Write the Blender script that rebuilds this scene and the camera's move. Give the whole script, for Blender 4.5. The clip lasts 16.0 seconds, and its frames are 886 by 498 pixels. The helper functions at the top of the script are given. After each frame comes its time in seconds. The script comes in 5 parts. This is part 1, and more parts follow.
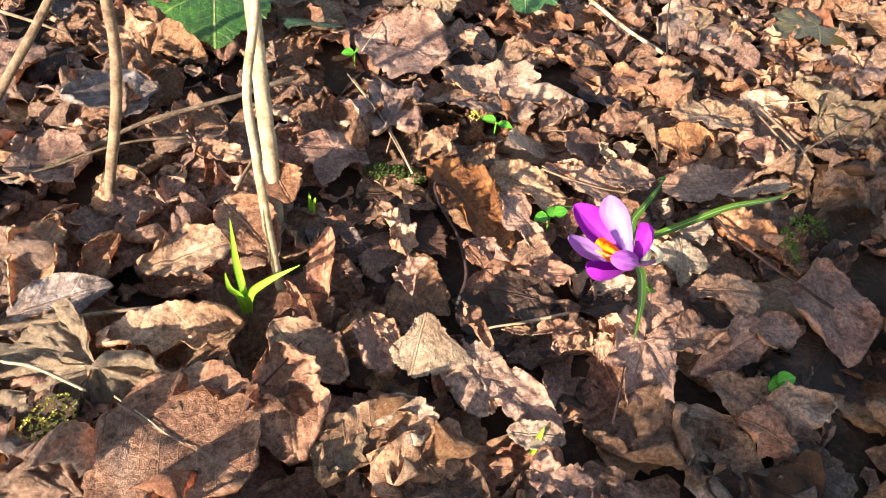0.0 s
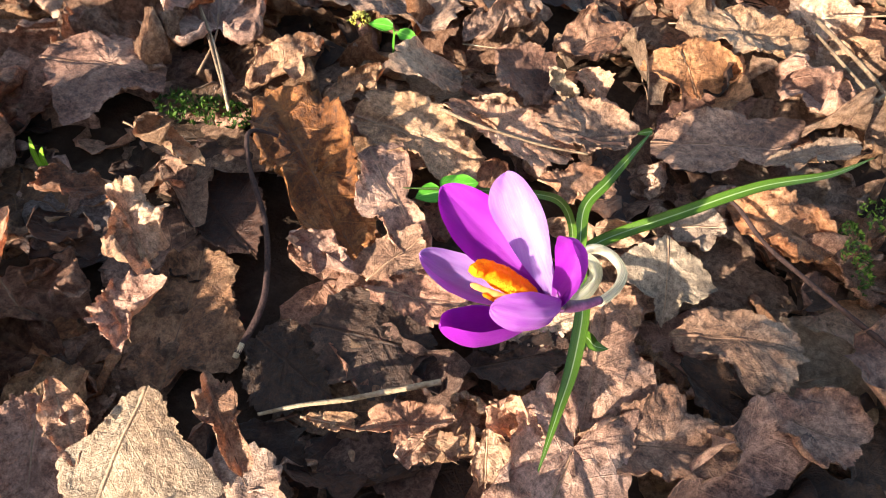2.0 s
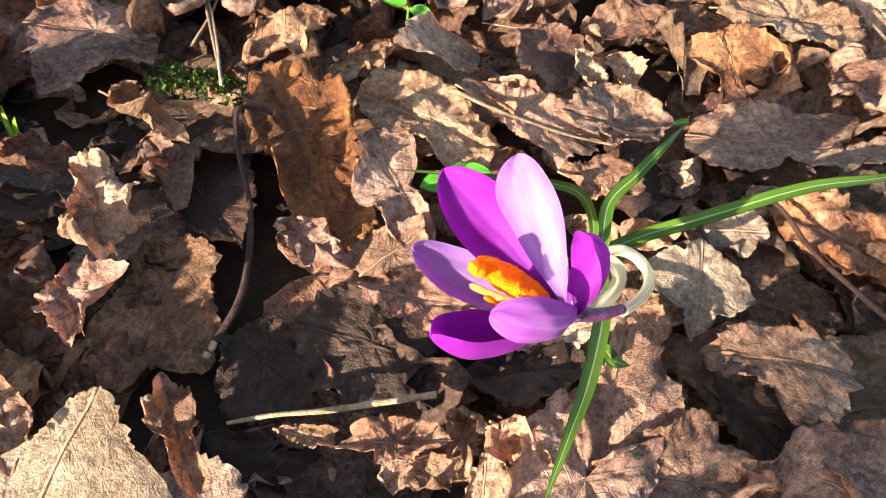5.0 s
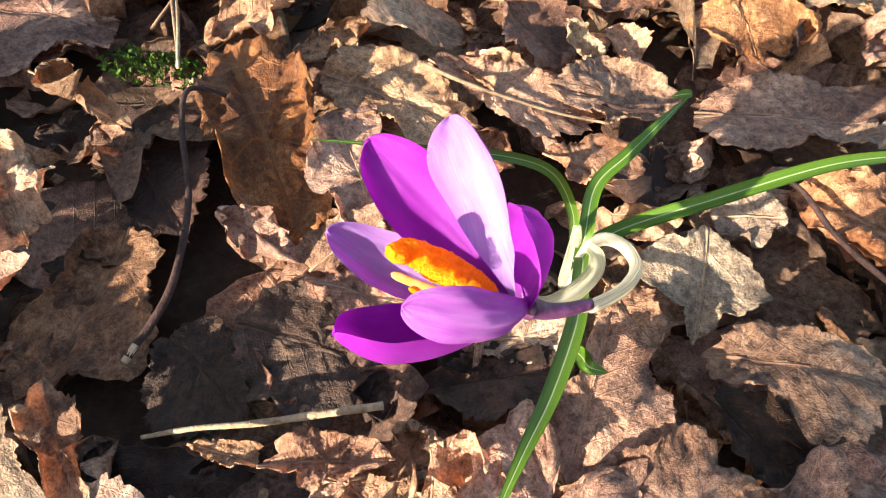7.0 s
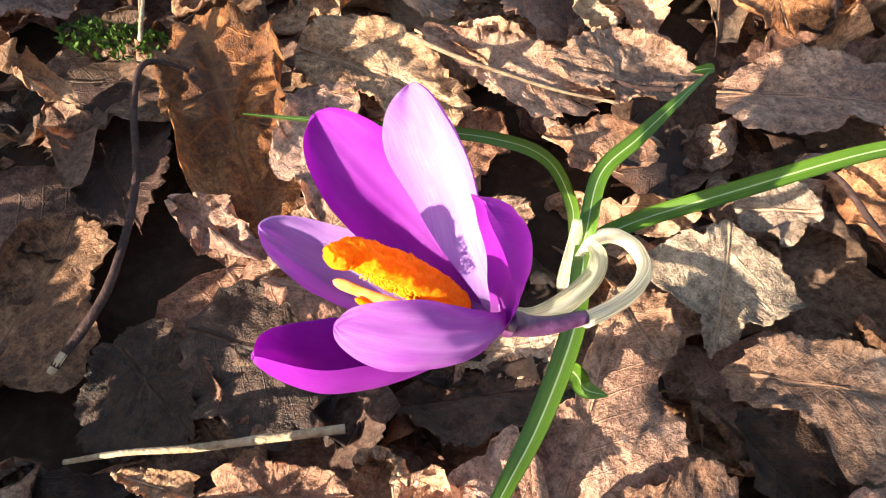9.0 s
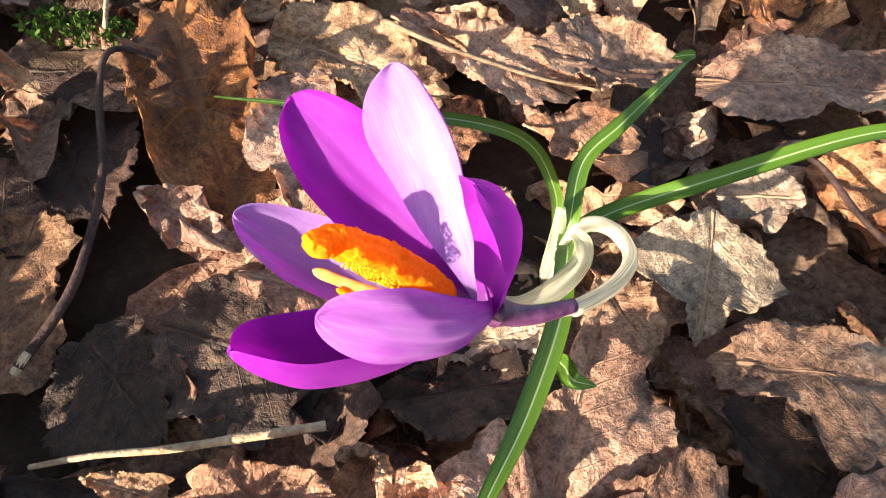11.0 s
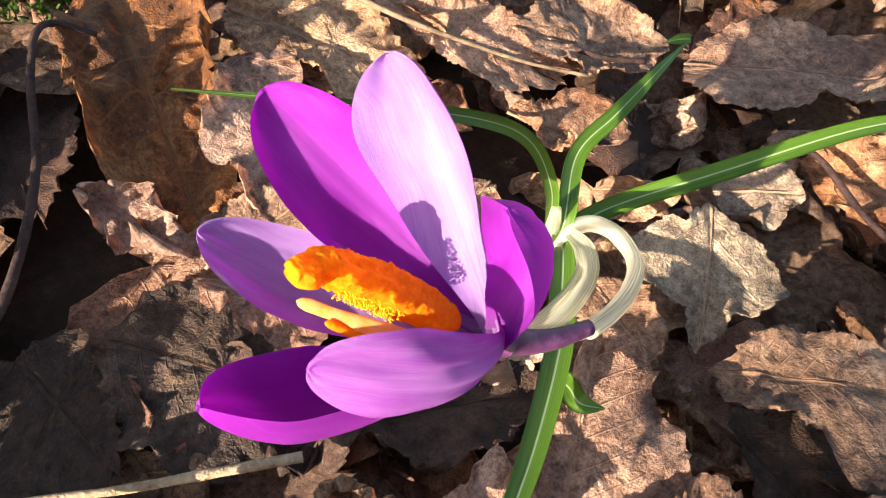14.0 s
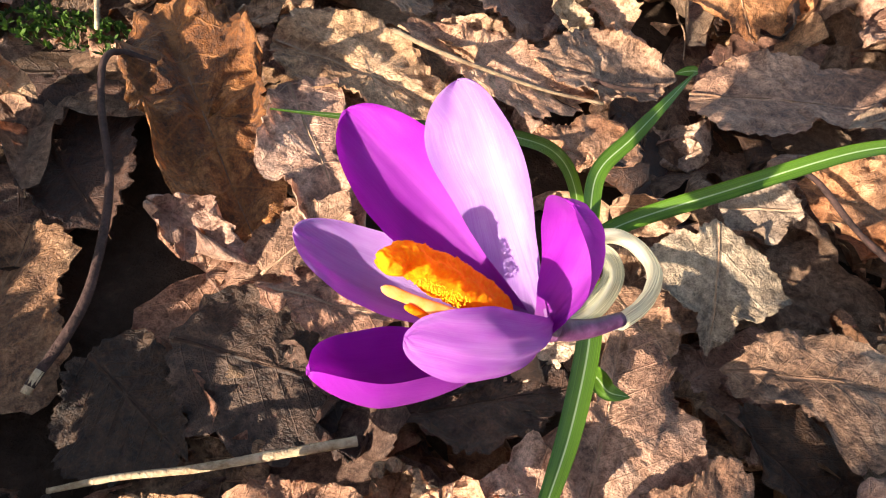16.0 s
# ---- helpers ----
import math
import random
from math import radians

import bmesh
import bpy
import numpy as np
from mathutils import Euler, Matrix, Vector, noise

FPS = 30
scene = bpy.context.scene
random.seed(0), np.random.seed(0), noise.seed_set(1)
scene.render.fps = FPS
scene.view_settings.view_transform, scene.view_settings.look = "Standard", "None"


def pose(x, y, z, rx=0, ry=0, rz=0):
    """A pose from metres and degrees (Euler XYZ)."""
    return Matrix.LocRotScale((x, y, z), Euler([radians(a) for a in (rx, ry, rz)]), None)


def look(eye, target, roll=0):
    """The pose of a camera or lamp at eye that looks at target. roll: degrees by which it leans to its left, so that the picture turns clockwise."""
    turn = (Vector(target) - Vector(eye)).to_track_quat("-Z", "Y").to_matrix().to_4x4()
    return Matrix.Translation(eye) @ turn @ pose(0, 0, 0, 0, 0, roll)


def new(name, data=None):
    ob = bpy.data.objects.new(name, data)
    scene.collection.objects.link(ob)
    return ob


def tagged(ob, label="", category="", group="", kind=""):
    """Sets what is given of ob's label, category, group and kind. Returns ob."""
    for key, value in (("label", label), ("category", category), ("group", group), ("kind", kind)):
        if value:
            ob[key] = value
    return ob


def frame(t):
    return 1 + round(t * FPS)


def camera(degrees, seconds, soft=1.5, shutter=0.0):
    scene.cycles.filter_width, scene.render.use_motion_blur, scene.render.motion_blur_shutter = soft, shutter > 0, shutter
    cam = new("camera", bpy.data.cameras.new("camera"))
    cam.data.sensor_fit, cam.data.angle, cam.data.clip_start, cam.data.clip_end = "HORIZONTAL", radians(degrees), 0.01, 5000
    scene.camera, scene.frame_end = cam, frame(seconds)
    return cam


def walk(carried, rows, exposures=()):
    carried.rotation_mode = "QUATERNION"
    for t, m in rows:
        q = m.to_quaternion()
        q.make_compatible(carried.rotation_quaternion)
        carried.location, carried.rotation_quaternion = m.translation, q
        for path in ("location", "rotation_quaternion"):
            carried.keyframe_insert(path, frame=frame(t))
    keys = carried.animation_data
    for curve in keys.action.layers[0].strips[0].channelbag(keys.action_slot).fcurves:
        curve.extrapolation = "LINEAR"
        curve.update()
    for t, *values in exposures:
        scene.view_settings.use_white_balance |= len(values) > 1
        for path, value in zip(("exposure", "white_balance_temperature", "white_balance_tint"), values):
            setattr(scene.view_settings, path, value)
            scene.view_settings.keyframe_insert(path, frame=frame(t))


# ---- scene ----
# ---- camera ----
cam = camera(65.65, 16.0, soft=1.1)
PATH = [
    (0, (0.01666, 0.01689, 0.32547), (-0.01842, 0.72124, -0.38352), 8.046),
    (0.5, (0.04475, 0.10694, 0.26032), (-0.01988, 0.80487, -0.45293), 7.298),
    (1, (0.05533, 0.14442, 0.23945), (0.00592, 0.81597, -0.49986), 7.905),
    (1.5, (0.06593, 0.17598, 0.22382), (0.03053, 0.82742, -0.53406), 8.891),
    (2, (0.08770, 0.18839, 0.21124), (0.03776, 0.81730, -0.56464), 8.869),
    (2.5, (0.08439, 0.20252, 0.20341), (0.03154, 0.82472, -0.57767), 10.287),
    (3, (0.08696, 0.20634, 0.19919), (0.02988, 0.83205, -0.57878), 10.694),
    (3.5, (0.09024, 0.20360, 0.19053), (0.04287, 0.83149, -0.58633), 11.818),
    (4, (0.08914, 0.20475, 0.18984), (0.02686, 0.82362, -0.59319), 10.645),
    (6.5, (0.10914, 0.21545, 0.17621), (-0.00309, 0.84104, -0.59583), 5.546),
    (7, (0.11538, 0.22640, 0.16582), (-0.02946, 0.83917, -0.61106), 3.618),
    (7.5, (0.11806, 0.23829, 0.15576), (-0.04734, 0.83861, -0.62670), 3.198),
    (8, (0.12507, 0.24858, 0.14557), (-0.03976, 0.84397, -0.64077), 3.399),
    (8.5, (0.12161, 0.24691, 0.14765), (-0.04657, 0.83914, -0.64037), 2.495),
    (11, (0.11865, 0.24812, 0.14274), (-0.01078, 0.84577, -0.64850), 4.281),
    (11.5, (0.11007, 0.25653, 0.14129), (0.02003, 0.86304, -0.64868), 7.012),
    (12, (0.10984, 0.25978, 0.13405), (0.05526, 0.85011, -0.67127), 9.822),
    (12.5, (0.11332, 0.25933, 0.13353), (0.05973, 0.84743, -0.67348), 9.890),
    (13, (0.11192, 0.26054, 0.13050), (0.06056, 0.84705, -0.67781), 10.018),
    (13.5, (0.11200, 0.26133, 0.13088), (0.06214, 0.84858, -0.67699), 9.799),
    (14, (0.10850, 0.26037, 0.13372), (0.05301, 0.84789, -0.67358), 9.387),
    (14.5, (0.10735, 0.25915, 0.13481), (0.05326, 0.84919, -0.67075), 9.433),
    (15, (0.10925, 0.25494, 0.13649), (0.05715, 0.85129, -0.66454), 9.335),
    (15.5, (0.10900, 0.25070, 0.13751), (0.05372, 0.85841, -0.65473), 9.169),
    (16, (0.10084, 0.24523, 0.14240), (0.04348, 0.86599, -0.63949), 9.844),
]
walk(cam, [(t, look(eye, target, roll)) for t, eye, target, roll in PATH], exposures=[(0, 1.83, 6850, 13), (2.0, 1.85, 6850, 13), (4.0, 1.84, 6850, 13), (6.5, 1.90, 7000, 13), (8.5, 2.02, 7100, 13), (11.0, 1.96, 7100, 13), (13.0, 1.80, 7100, 13), (16.0, 1.76, 7100, 13)])

# ---- daylight: low winter sun from behind the left shoulder ----
SUN_EL, SUN_AZ = 17.0, 212.0     # height above the ground, and the bearing it shines from (clockwise from +y)
world = bpy.data.worlds.new("sky")
scene.world = world
world.use_nodes = True
wt = world.node_tree
sky = wt.nodes.new("ShaderNodeTexSky")
sky.sky_type, sky.sun_disc = "NISHITA", False
sky.sun_elevation, sky.sun_rotation = radians(SUN_EL), radians(SUN_AZ)
wt.nodes["Background"].inputs["Strength"].default_value = 0.095
wt.links.new(sky.outputs["Color"], wt.nodes["Background"].inputs["Color"])
sun = new("sun", bpy.data.lights.new("sun", "SUN"))
sun.data.energy, sun.data.angle, sun.data.color = 4.6, radians(0.6), (1.0, 0.915, 0.80)
sd = Vector((math.sin(radians(SUN_AZ)) * math.cos(radians(SUN_EL)), math.cos(radians(SUN_AZ)) * math.cos(radians(SUN_EL)), math.sin(radians(SUN_EL))))
sun.matrix_world = look(sd * 5, (0, 0, 0))


# ---- materials ----
class Nodes:
    """A small writer of node materials."""

    def __init__(self, name):
        self.m = bpy.data.materials.new(name)
        self.m.use_nodes = True
        self.t = self.m.node_tree
        self.b = self.t.nodes["Principled BSDF"]
        self.out = self.t.nodes["Material Output"]

    def put(self, slot, v):
        if hasattr(v, "is_linked"):
            self.t.links.new(v, slot)
        elif isinstance(v, tuple) and len(v) == 3 and slot.type == "RGBA":
            slot.default_value = (*v, 1)
        else:
            slot.default_value = v

    def n(self, kind, out=0, props=None, **ins):
        node = self.t.nodes.new("ShaderNode" + kind)
        for k, v in (props or {}).items():
            setattr(node, k, v)
        for k, v in ins.items():
            k = int(k[1:]) if k[0] == "i" and k[1:].isdigit() else k.replace("_", " ")
            self.put(node.inputs[k], v)
        return node.outputs[out]

    def math(self, op, a, b=0.0, c=0.0):
        return self.n("Math", props={"operation": op}, i0=a, i1=b, i2=c)

    def span(self, v, a, b, lo=0.0, hi=1.0):
        return self.n("MapRange", props={"interpolation_type": "SMOOTHSTEP"}, i0=v, i1=a, i2=b, i3=lo, i4=hi)

    def mix(self, f, a, b, how="MIX"):
        node = self.t.nodes.new("ShaderNodeMix")
        node.data_type, node.blend_type = "RGBA", how
        self.put(node.inputs[0], f)
        self.put(node.inputs[6], a)
        self.put(node.inputs[7], b)
        return node.outputs[2]

    def ramp(self, f, stops):
        node = self.t.nodes.new("ShaderNodeValToRGB")
        el = node.color_ramp.elements
        while len(el) < len(stops):
            el.new(0.5)
        for e, (p, c) in zip(el, stops):
            e.position, e.color = p, (*c, 1)
        self.put(node.inputs[0], f)
        return node.outputs[0]

    def noise(self, vec, scale, detail=3.0, rough=0.55, dist=0.0):
        return self.n("TexNoise", Vector=vec, Scale=scale, Detail=detail, Roughness=rough, Distortion=dist)

    def set(self, **ins):
        for k, v in ins.items():
            self.put(self.b.inputs[k.replace("_", " ")], v)

    def bump(self, height, strength, dist):
        self.set(Normal=self.n("Bump", Strength=strength, Distance=dist, Height=height))

    def through_light(self, amount, colour):
        tr = self.n("BsdfTranslucent", Color=colour)
        self.put(self.out.inputs[0], self.n("MixShader", i0=amount, i1=self.b.outputs[0], i2=tr))


def leaf_material(name, dark, mid, light, vein=(1.25, 1.18, 1.1), glow=0.14, rough=0.54, spots=0.55, show=0.40):
    """A dry leaf. The UV map holds the way along the nearest main vein and the distance from it."""
    k = Nodes(name)
    uv = k.n("UVMap", props={"uv_map": "vein"})
    rnd = k.math("FRACT", k.math("ADD", k.n("ObjectInfo", out="Random"), k.n("NewGeometry", out="Random Per Island")))
    sep = k.t.nodes.new("ShaderNodeSeparateXYZ")
    k.put(sep.inputs[0], uv)
    a, b = sep.outputs[0], sep.outputs[1]
    shift = k.n("VectorMath", props={"operation": "ADD"}, i0=k.n("TexCoord", out="Object"), i1=k.n("CombineXYZ", X=k.math("MULTIPLY", rnd, 3.0), Y=k.math("MULTIPLY", rnd, 7.0)))
    wob = k.noise(shift, 60, 2)
    main = k.span(b, 0.004, 0.022, 1, 0)
    along = k.math("ADD", k.math("MULTIPLY", k.math("SUBTRACT", a, k.math("MULTIPLY", b, 0.8)), 8.0), k.math("MULTIPLY", wob, 0.35))
    side = k.span(k.math("PINGPONG", along, 0.5), 0.0, 0.055, 1, 0)
    side = k.math("MULTIPLY", side, k.span(b, 0.0, 0.35, 1, 0.25))
    net = k.span(k.n("TexVoronoi", props={"feature": "DISTANCE_TO_EDGE"}, Vector=shift, Scale=330.0), 0.0, 0.09, 1, 0)
    blot = k.noise(shift, 28, 4, 0.6, 0.4)
    wrinkle = k.noise(shift, 105, 3, 0.6, 1.0)
    fine = k.noise(shift, 330, 6, 0.78)
    speck = k.span(k.noise(shift, 130, 3, 0.6), 0.62, 0.72)
    tone = k.math("ADD", k.math("MULTIPLY", blot, 0.6), k.math("MULTIPLY", fine, 0.45))
    col = k.ramp(tone, [(0.43, dark), (0.525, mid), (0.63, light)])
    grain = k.noise(shift, 1500, 3, 0.65)
    stain = k.span(k.noise(shift, 17, 5, 0.68, 0.6), 0.47, 0.66)
    col = k.mix(k.math("MULTIPLY", stain, 0.62), col, dark)
    patch = k.span(k.noise(shift, 75, 5, 0.7, 0.8), 0.53, 0.62)
    col = k.mix(k.math("MULTIPLY", patch, 0.5), col, dark)
    col = k.mix(k.math("MULTIPLY", speck, spots), col, tuple(c * 0.35 for c in dark))
    col = k.mix(1.0, col, k.ramp(grain, [(0.34, (0.72, 0.70, 0.68)), (0.5, (1.0, 1.0, 1.0)), (0.68, (1.22, 1.22, 1.22))]), "MULTIPLY")
    col = k.mix(1.0, col, k.ramp(fine, [(0.36, (0.60, 0.57, 0.55)), (0.5, (1.0, 1.0, 1.0)), (0.64, (1.18, 1.18, 1.18))]), "MULTIPLY")
    veins = k.math("MINIMUM", k.math("ADD", k.math("MULTIPLY", main, 0.6), k.math("ADD", k.math("MULTIPLY", side, 0.65), k.math("MULTIPLY", net, 0.22))), 1.0)
    col = k.mix(k.math("MULTIPLY", veins, show), col, tuple(c * v for c, v in zip(light, vein)))
    col = k.n("HueSaturation", Hue=k.math("ADD", 0.49, k.math("MULTIPLY", rnd, 0.02)), Saturation=k.math("ADD", 0.88, k.math("MULTIPLY", k.math("FRACT", k.math("MULTIPLY", rnd, 13.7)), 0.28)), Value=k.math("ADD", 0.82, k.math("MULTIPLY", k.math("FRACT", k.math("MULTIPLY", rnd, 7.3)), 0.36)), Color=col)
    k.set(Base_Color=col, Roughness=k.span(fine, 0.3, 0.7, rough - 0.12, rough + 0.15), Specular_IOR_Level=0.45)
    h = k.math("ADD", k.math("MULTIPLY", main, 0.7), k.math("ADD", k.math("MULTIPLY", side, 0.25), k.math("ADD", k.math("MULTIPLY", net, 0.07), k.math("ADD", k.math("ADD", k.math("MULTIPLY", blot, 0.9), k.math("MULTIPLY", wrinkle, 1.5)), k.math("ADD", k.math("MULTIPLY", fine, 0.8), k.math("MULTIPLY", grain, 0.55))))))
    k.bump(h, 1.0, 0.0013)
    k.through_light(glow, k.mix(1.0, col, (1.0, 0.52, 0.30), "MULTIPLY"))
    return k.m


LEAF = {
    "tan": leaf_material("leaf_tan", (0.18, 0.088, 0.053), (0.47, 0.270, 0.170), (0.70, 0.455, 0.315)),
    "pale": leaf_material("leaf_pale", (0.24, 0.155, 0.095), (0.44, 0.305, 0.195), (0.58, 0.44, 0.30)),
    "grey": leaf_material("leaf_grey", (0.12, 0.085, 0.07), (0.25, 0.185, 0.155), (0.46, 0.38, 0.34), glow=0.05),
    "brown": leaf_material("leaf_brown", (0.105, 0.049, 0.029), (0.31, 0.162, 0.098), (0.52, 0.320, 0.205)),
    # brown darkened well past the leaf's own tone, so the colour carries shade
    "dark": leaf_material("leaf_dark_shaded", (0.024, 0.011, 0.007), (0.060, 0.029, 0.017), (0.125, 0.068, 0.041), glow=0.03),
    "orange": leaf_material("leaf_orange", (0.20, 0.084, 0.044), (0.44, 0.222, 0.125), (0.60, 0.36, 0.225), glow=0.2),
    "rust": leaf_material("leaf_rust", (0.060, 0.022, 0.012), (0.21, 0.083, 0.040), (0.41, 0.205, 0.110), glow=0.10, spots=0.8),
    "ivy": leaf_material("leaf_ivy", (0.016, 0.060, 0.010), (0.032, 0.120, 0.018), (0.065, 0.20, 0.035), vein=(4.2, 2.0, 3.4), glow=0.1, rough=0.36, spots=0.1, show=0.95),
    "old_ivy": leaf_material("leaf_old_ivy", (0.05, 0.040, 0.015), (0.10, 0.085, 0.03), (0.17, 0.15, 0.06), vein=(2.2, 2.2, 1.8), glow=0.06, rough=0.45, show=0.9),
}


def soil_material():
    k = Nodes("soil")
    p = k.n("TexCoord", out="Object")
    big, fine = k.noise(p, 14, 5, 0.6), k.noise(p, 180, 6, 0.7)
    k.set(Base_Color=k.ramp(k.math("ADD", k.math("MULTIPLY", big, 0.5), k.math("MULTIPLY", fine, 0.5)), [(0.35, (0.028, 0.018, 0.012)), (0.55, (0.064, 0.041, 0.027)), (0.75, (0.15, 0.098, 0.062))]), Roughness=0.95, Specular_IOR_Level=0.15)
    k.bump(k.math("ADD", big, fine), 0.9, 0.004)
    return k.m


def bark_material(name, dark, light, ridge=90.0):
    k = Nodes(name)
    p = k.n("TexCoord", out="Object")
    n1, n2 = k.noise(p, ridge, 5, 0.65), k.noise(p, ridge * 5, 4, 0.7)
    k.set(Base_Color=k.ramp(k.math("ADD", k.math("MULTIPLY", n1, 0.6), k.math("MULTIPLY", n2, 0.4)), [(0.38, dark), (0.6, light)]), Roughness=0.8, Specular_IOR_Level=0.25)
    k.bump(k.math("ADD", n1, n2), 0.7, 0.0012)
    return k.m


def petal_material(name, deep, mid, pale, glow):
    """UV: u along the petal from throat to tip, v across it."""
    k = Nodes(name)
    uv = k.n("UVMap", props={"uv_map": "vein"})
    sep = k.t.nodes.new("ShaderNodeSeparateXYZ")
    k.put(sep.inputs[0], uv)
    u, v = sep.outputs[0], sep.outputs[1]
    lines = k.noise(k.n("CombineXYZ", X=k.math("MULTIPLY", u, 1.6), Y=k.math("MULTIPLY", v, 34.0)), 1.0, 3, 0.6)
    cells = k.noise(k.n("CombineXYZ", X=k.math("MULTIPLY", u, 150.0), Y=k.math("MULTIPLY", v, 90.0)), 1.0, 3, 0.7)
    cloud = k.noise(k.n("CombineXYZ", X=k.math("ADD", k.math("MULTIPLY", u, 4.0), k.math("MULTIPLY", k.n("ObjectInfo", out="Random"), 20.0)), Y=k.math("MULTIPLY", v, 2.4)), 1.0, 4, 0.6)
    tone = k.math("ADD", k.math("MULTIPLY", lines, 0.36), k.math("ADD", k.math("MULTIPLY", cloud, 0.5), k.math("MULTIPLY", cells, 0.18)))
    col = k.ramp(tone, [(0.36, deep), (0.52, mid), (0.68, pale)])
    # whitish highlight down the petal's middle, painted into the colour
    ridge = k.math("MULTIPLY", k.span(k.math("ABSOLUTE", v), 0.0, 0.55, 1, 0), k.math("MULTIPLY", k.span(u, 0.12, 0.4), k.span(u, 0.6, 0.95, 1, 0)))
    col = k.mix(k.math("MULTIPLY", ridge, 0.5), col, tuple(min(1.0, c * 1.18 + 0.03) for c in pale))
    thread = k.span(k.math("PINGPONG", k.math("ADD", k.math("MULTIPLY", v, 11.0), k.math("MULTIPLY", cloud, 0.8)), 0.5), 0.0, 0.10, 1, 0)
    col = k.mix(k.math("MULTIPLY", thread, k.span(u, 0.1, 0.9, 0.45, 0.08)), col, deep)
    col = k.mix(k.span(u, 0.0, 0.22, 0.75, 0.0), col, (0.16, 0.07, 0.19))
    col = k.mix(k.span(k.math("ABSOLUTE", v), 0.8, 1.0, 0.0, 0.35), col, deep)
    k.set(Base_Color=col, Roughness=0.44, Specular_IOR_Level=0.4, Sheen_Weight=0.03, Sheen_Roughness=0.5)
    k.bump(k.math("ADD", k.math("MULTIPLY", lines, 1.0), k.math("MULTIPLY", cells, 1.2)), 0.5, 0.0004)
    k.through_light(glow, k.mix(0.6, col, (0.76, 0.04, 0.84)))
    return k.m


def blade_material(name, green, stripe, width=0.16, glow=0.25, cover=1.0):
    k = Nodes(name)
    uv = k.n("UVMap", props={"uv_map": "vein"})
    sep = k.t.nodes.new("ShaderNodeSeparateXYZ")
    k.put(sep.inputs[0], uv)
    u, v = sep.outputs[0], sep.outputs[1]
    lines = k.noise(k.n("CombineXYZ", X=k.math("MULTIPLY", u, 3.0), Y=k.math("MULTIPLY", v, 16.0)), 1.0, 3, 0.6)
    col = k.ramp(lines, [(0.35, tuple(c * 0.7 for c in green)), (0.65, tuple(c * 1.3 for c in green))])
    col = k.mix(k.span(k.math("ABSOLUTE", v), width * 0.5, width * 1.2, 1, 0), col, stripe)
    k.set(Base_Color=col, Roughness=0.40, Specular_IOR_Level=0.42)
    if cover < 1:
        k.set(Alpha=k.span(lines, 0.35, 0.65, cover - 0.15, cover + 0.15))
    k.bump(lines, 0.4 if cover == 1 else 0.12, 0.0004)
    k.through_light(glow, k.mix(1.0, col, (0.9, 1.0, 0.45), "MULTIPLY") if glow < 0.4 else col)
    return k.m


def plain_material(name, a, b, rough, scale=200.0, glow=0.0, bump=0.4):
    k = Nodes(name)
    p = k.n("TexCoord", out="Object")
    n1 = k.noise(p, scale, 4, 0.65)
    k.set(Base_Color=k.ramp(n1, [(0.36, a), (0.64, b)]), Roughness=rough, Specular_IOR_Level=0.4)
    k.bump(n1, bump, 0.0006)
    if glow:
        k.through_light(glow, k.ramp(n1, [(0.36, a), (0.64, b)]))
    return k.m


SOIL = soil_material()
BARK_PALE = bark_material("bark_pale", (0.22, 0.15, 0.08), (0.52, 0.40, 0.25))
BARK_BROWN = bark_material("bark_brown", (0.09, 0.055, 0.035), (0.30, 0.21, 0.13))
BARK_DARK = bark_material("bark_dark", (0.018, 0.010, 0.009), (0.070, 0.038, 0.032), 160)
STALK = bark_material("dry_stalk", (0.26, 0.17, 0.09), (0.56, 0.43, 0.28), 140)
RIB_LIGHT = bark_material("midrib_light", (0.27, 0.150, 0.085), (0.50, 0.325, 0.205), 200)
RIB_BROWN = bark_material("midrib_brown", (0.13, 0.066, 0.038), (0.32, 0.185, 0.115), 200)
RIB_DARK = bark_material("midrib_dark", (0.030, 0.015, 0.009), (0.085, 0.045, 0.028), 200)
RIB = {"tan": RIB_LIGHT, "pale": RIB_LIGHT, "orange": RIB_LIGHT, "brown": RIB_BROWN, "rust": RIB_BROWN, "grey": RIB_BROWN, "dark": RIB_DARK, "ivy": STALK, "old_ivy": RIB_BROWN}
PETAL_DEEP = petal_material("crocus_petal_deep", (0.27, 0.008, 0.35), (0.37, 0.022, 0.45), (0.44, 0.055, 0.52), 0.44)
PETAL_PALE = petal_material("crocus_petal_pale", (0.33, 0.140, 0.47), (0.405, 0.222, 0.555), (0.49, 0.335, 0.645), 0.38)
PETAL_MID = petal_material("crocus_petal_mid", (0.38, 0.065, 0.49), (0.46, 0.140, 0.56), (0.54, 0.260, 0.64), 0.42)
BLADE = blade_material("crocus_blade", (0.080, 0.175, 0.016), (0.34, 0.46, 0.24), 0.085)
SPROUT = blade_material("sprout_blade", (0.24, 0.48, 0.03), (0.42, 0.62, 0.12), 0.1)
SEEDLING = blade_material("seedling_leaf", (0.10, 0.40, 0.03), (0.22, 0.55, 0.10), 0.08)
POLLEN = plain_material("pollen_orange", (1.0, 0.28, 0.001), (1.0, 0.46, 0.003), 0.8, 1400, 0.5, 0.5)
POLLEN_DUST = plain_material("pollen_yellow", (0.95, 0.58, 0.01), (1.0, 0.74, 0.04), 0.8, 1400, 0.4, 0.3)
ANTHER = plain_material("anther_pale", (0.92, 0.36, 0.06), (0.95, 0.46, 0.15), 0.5, 500, 0.25)
SPATHE = blade_material("spathe_white", (0.88, 0.85, 0.66), (0.92, 0.90, 0.76), 0.3, 0.5, 0.42)
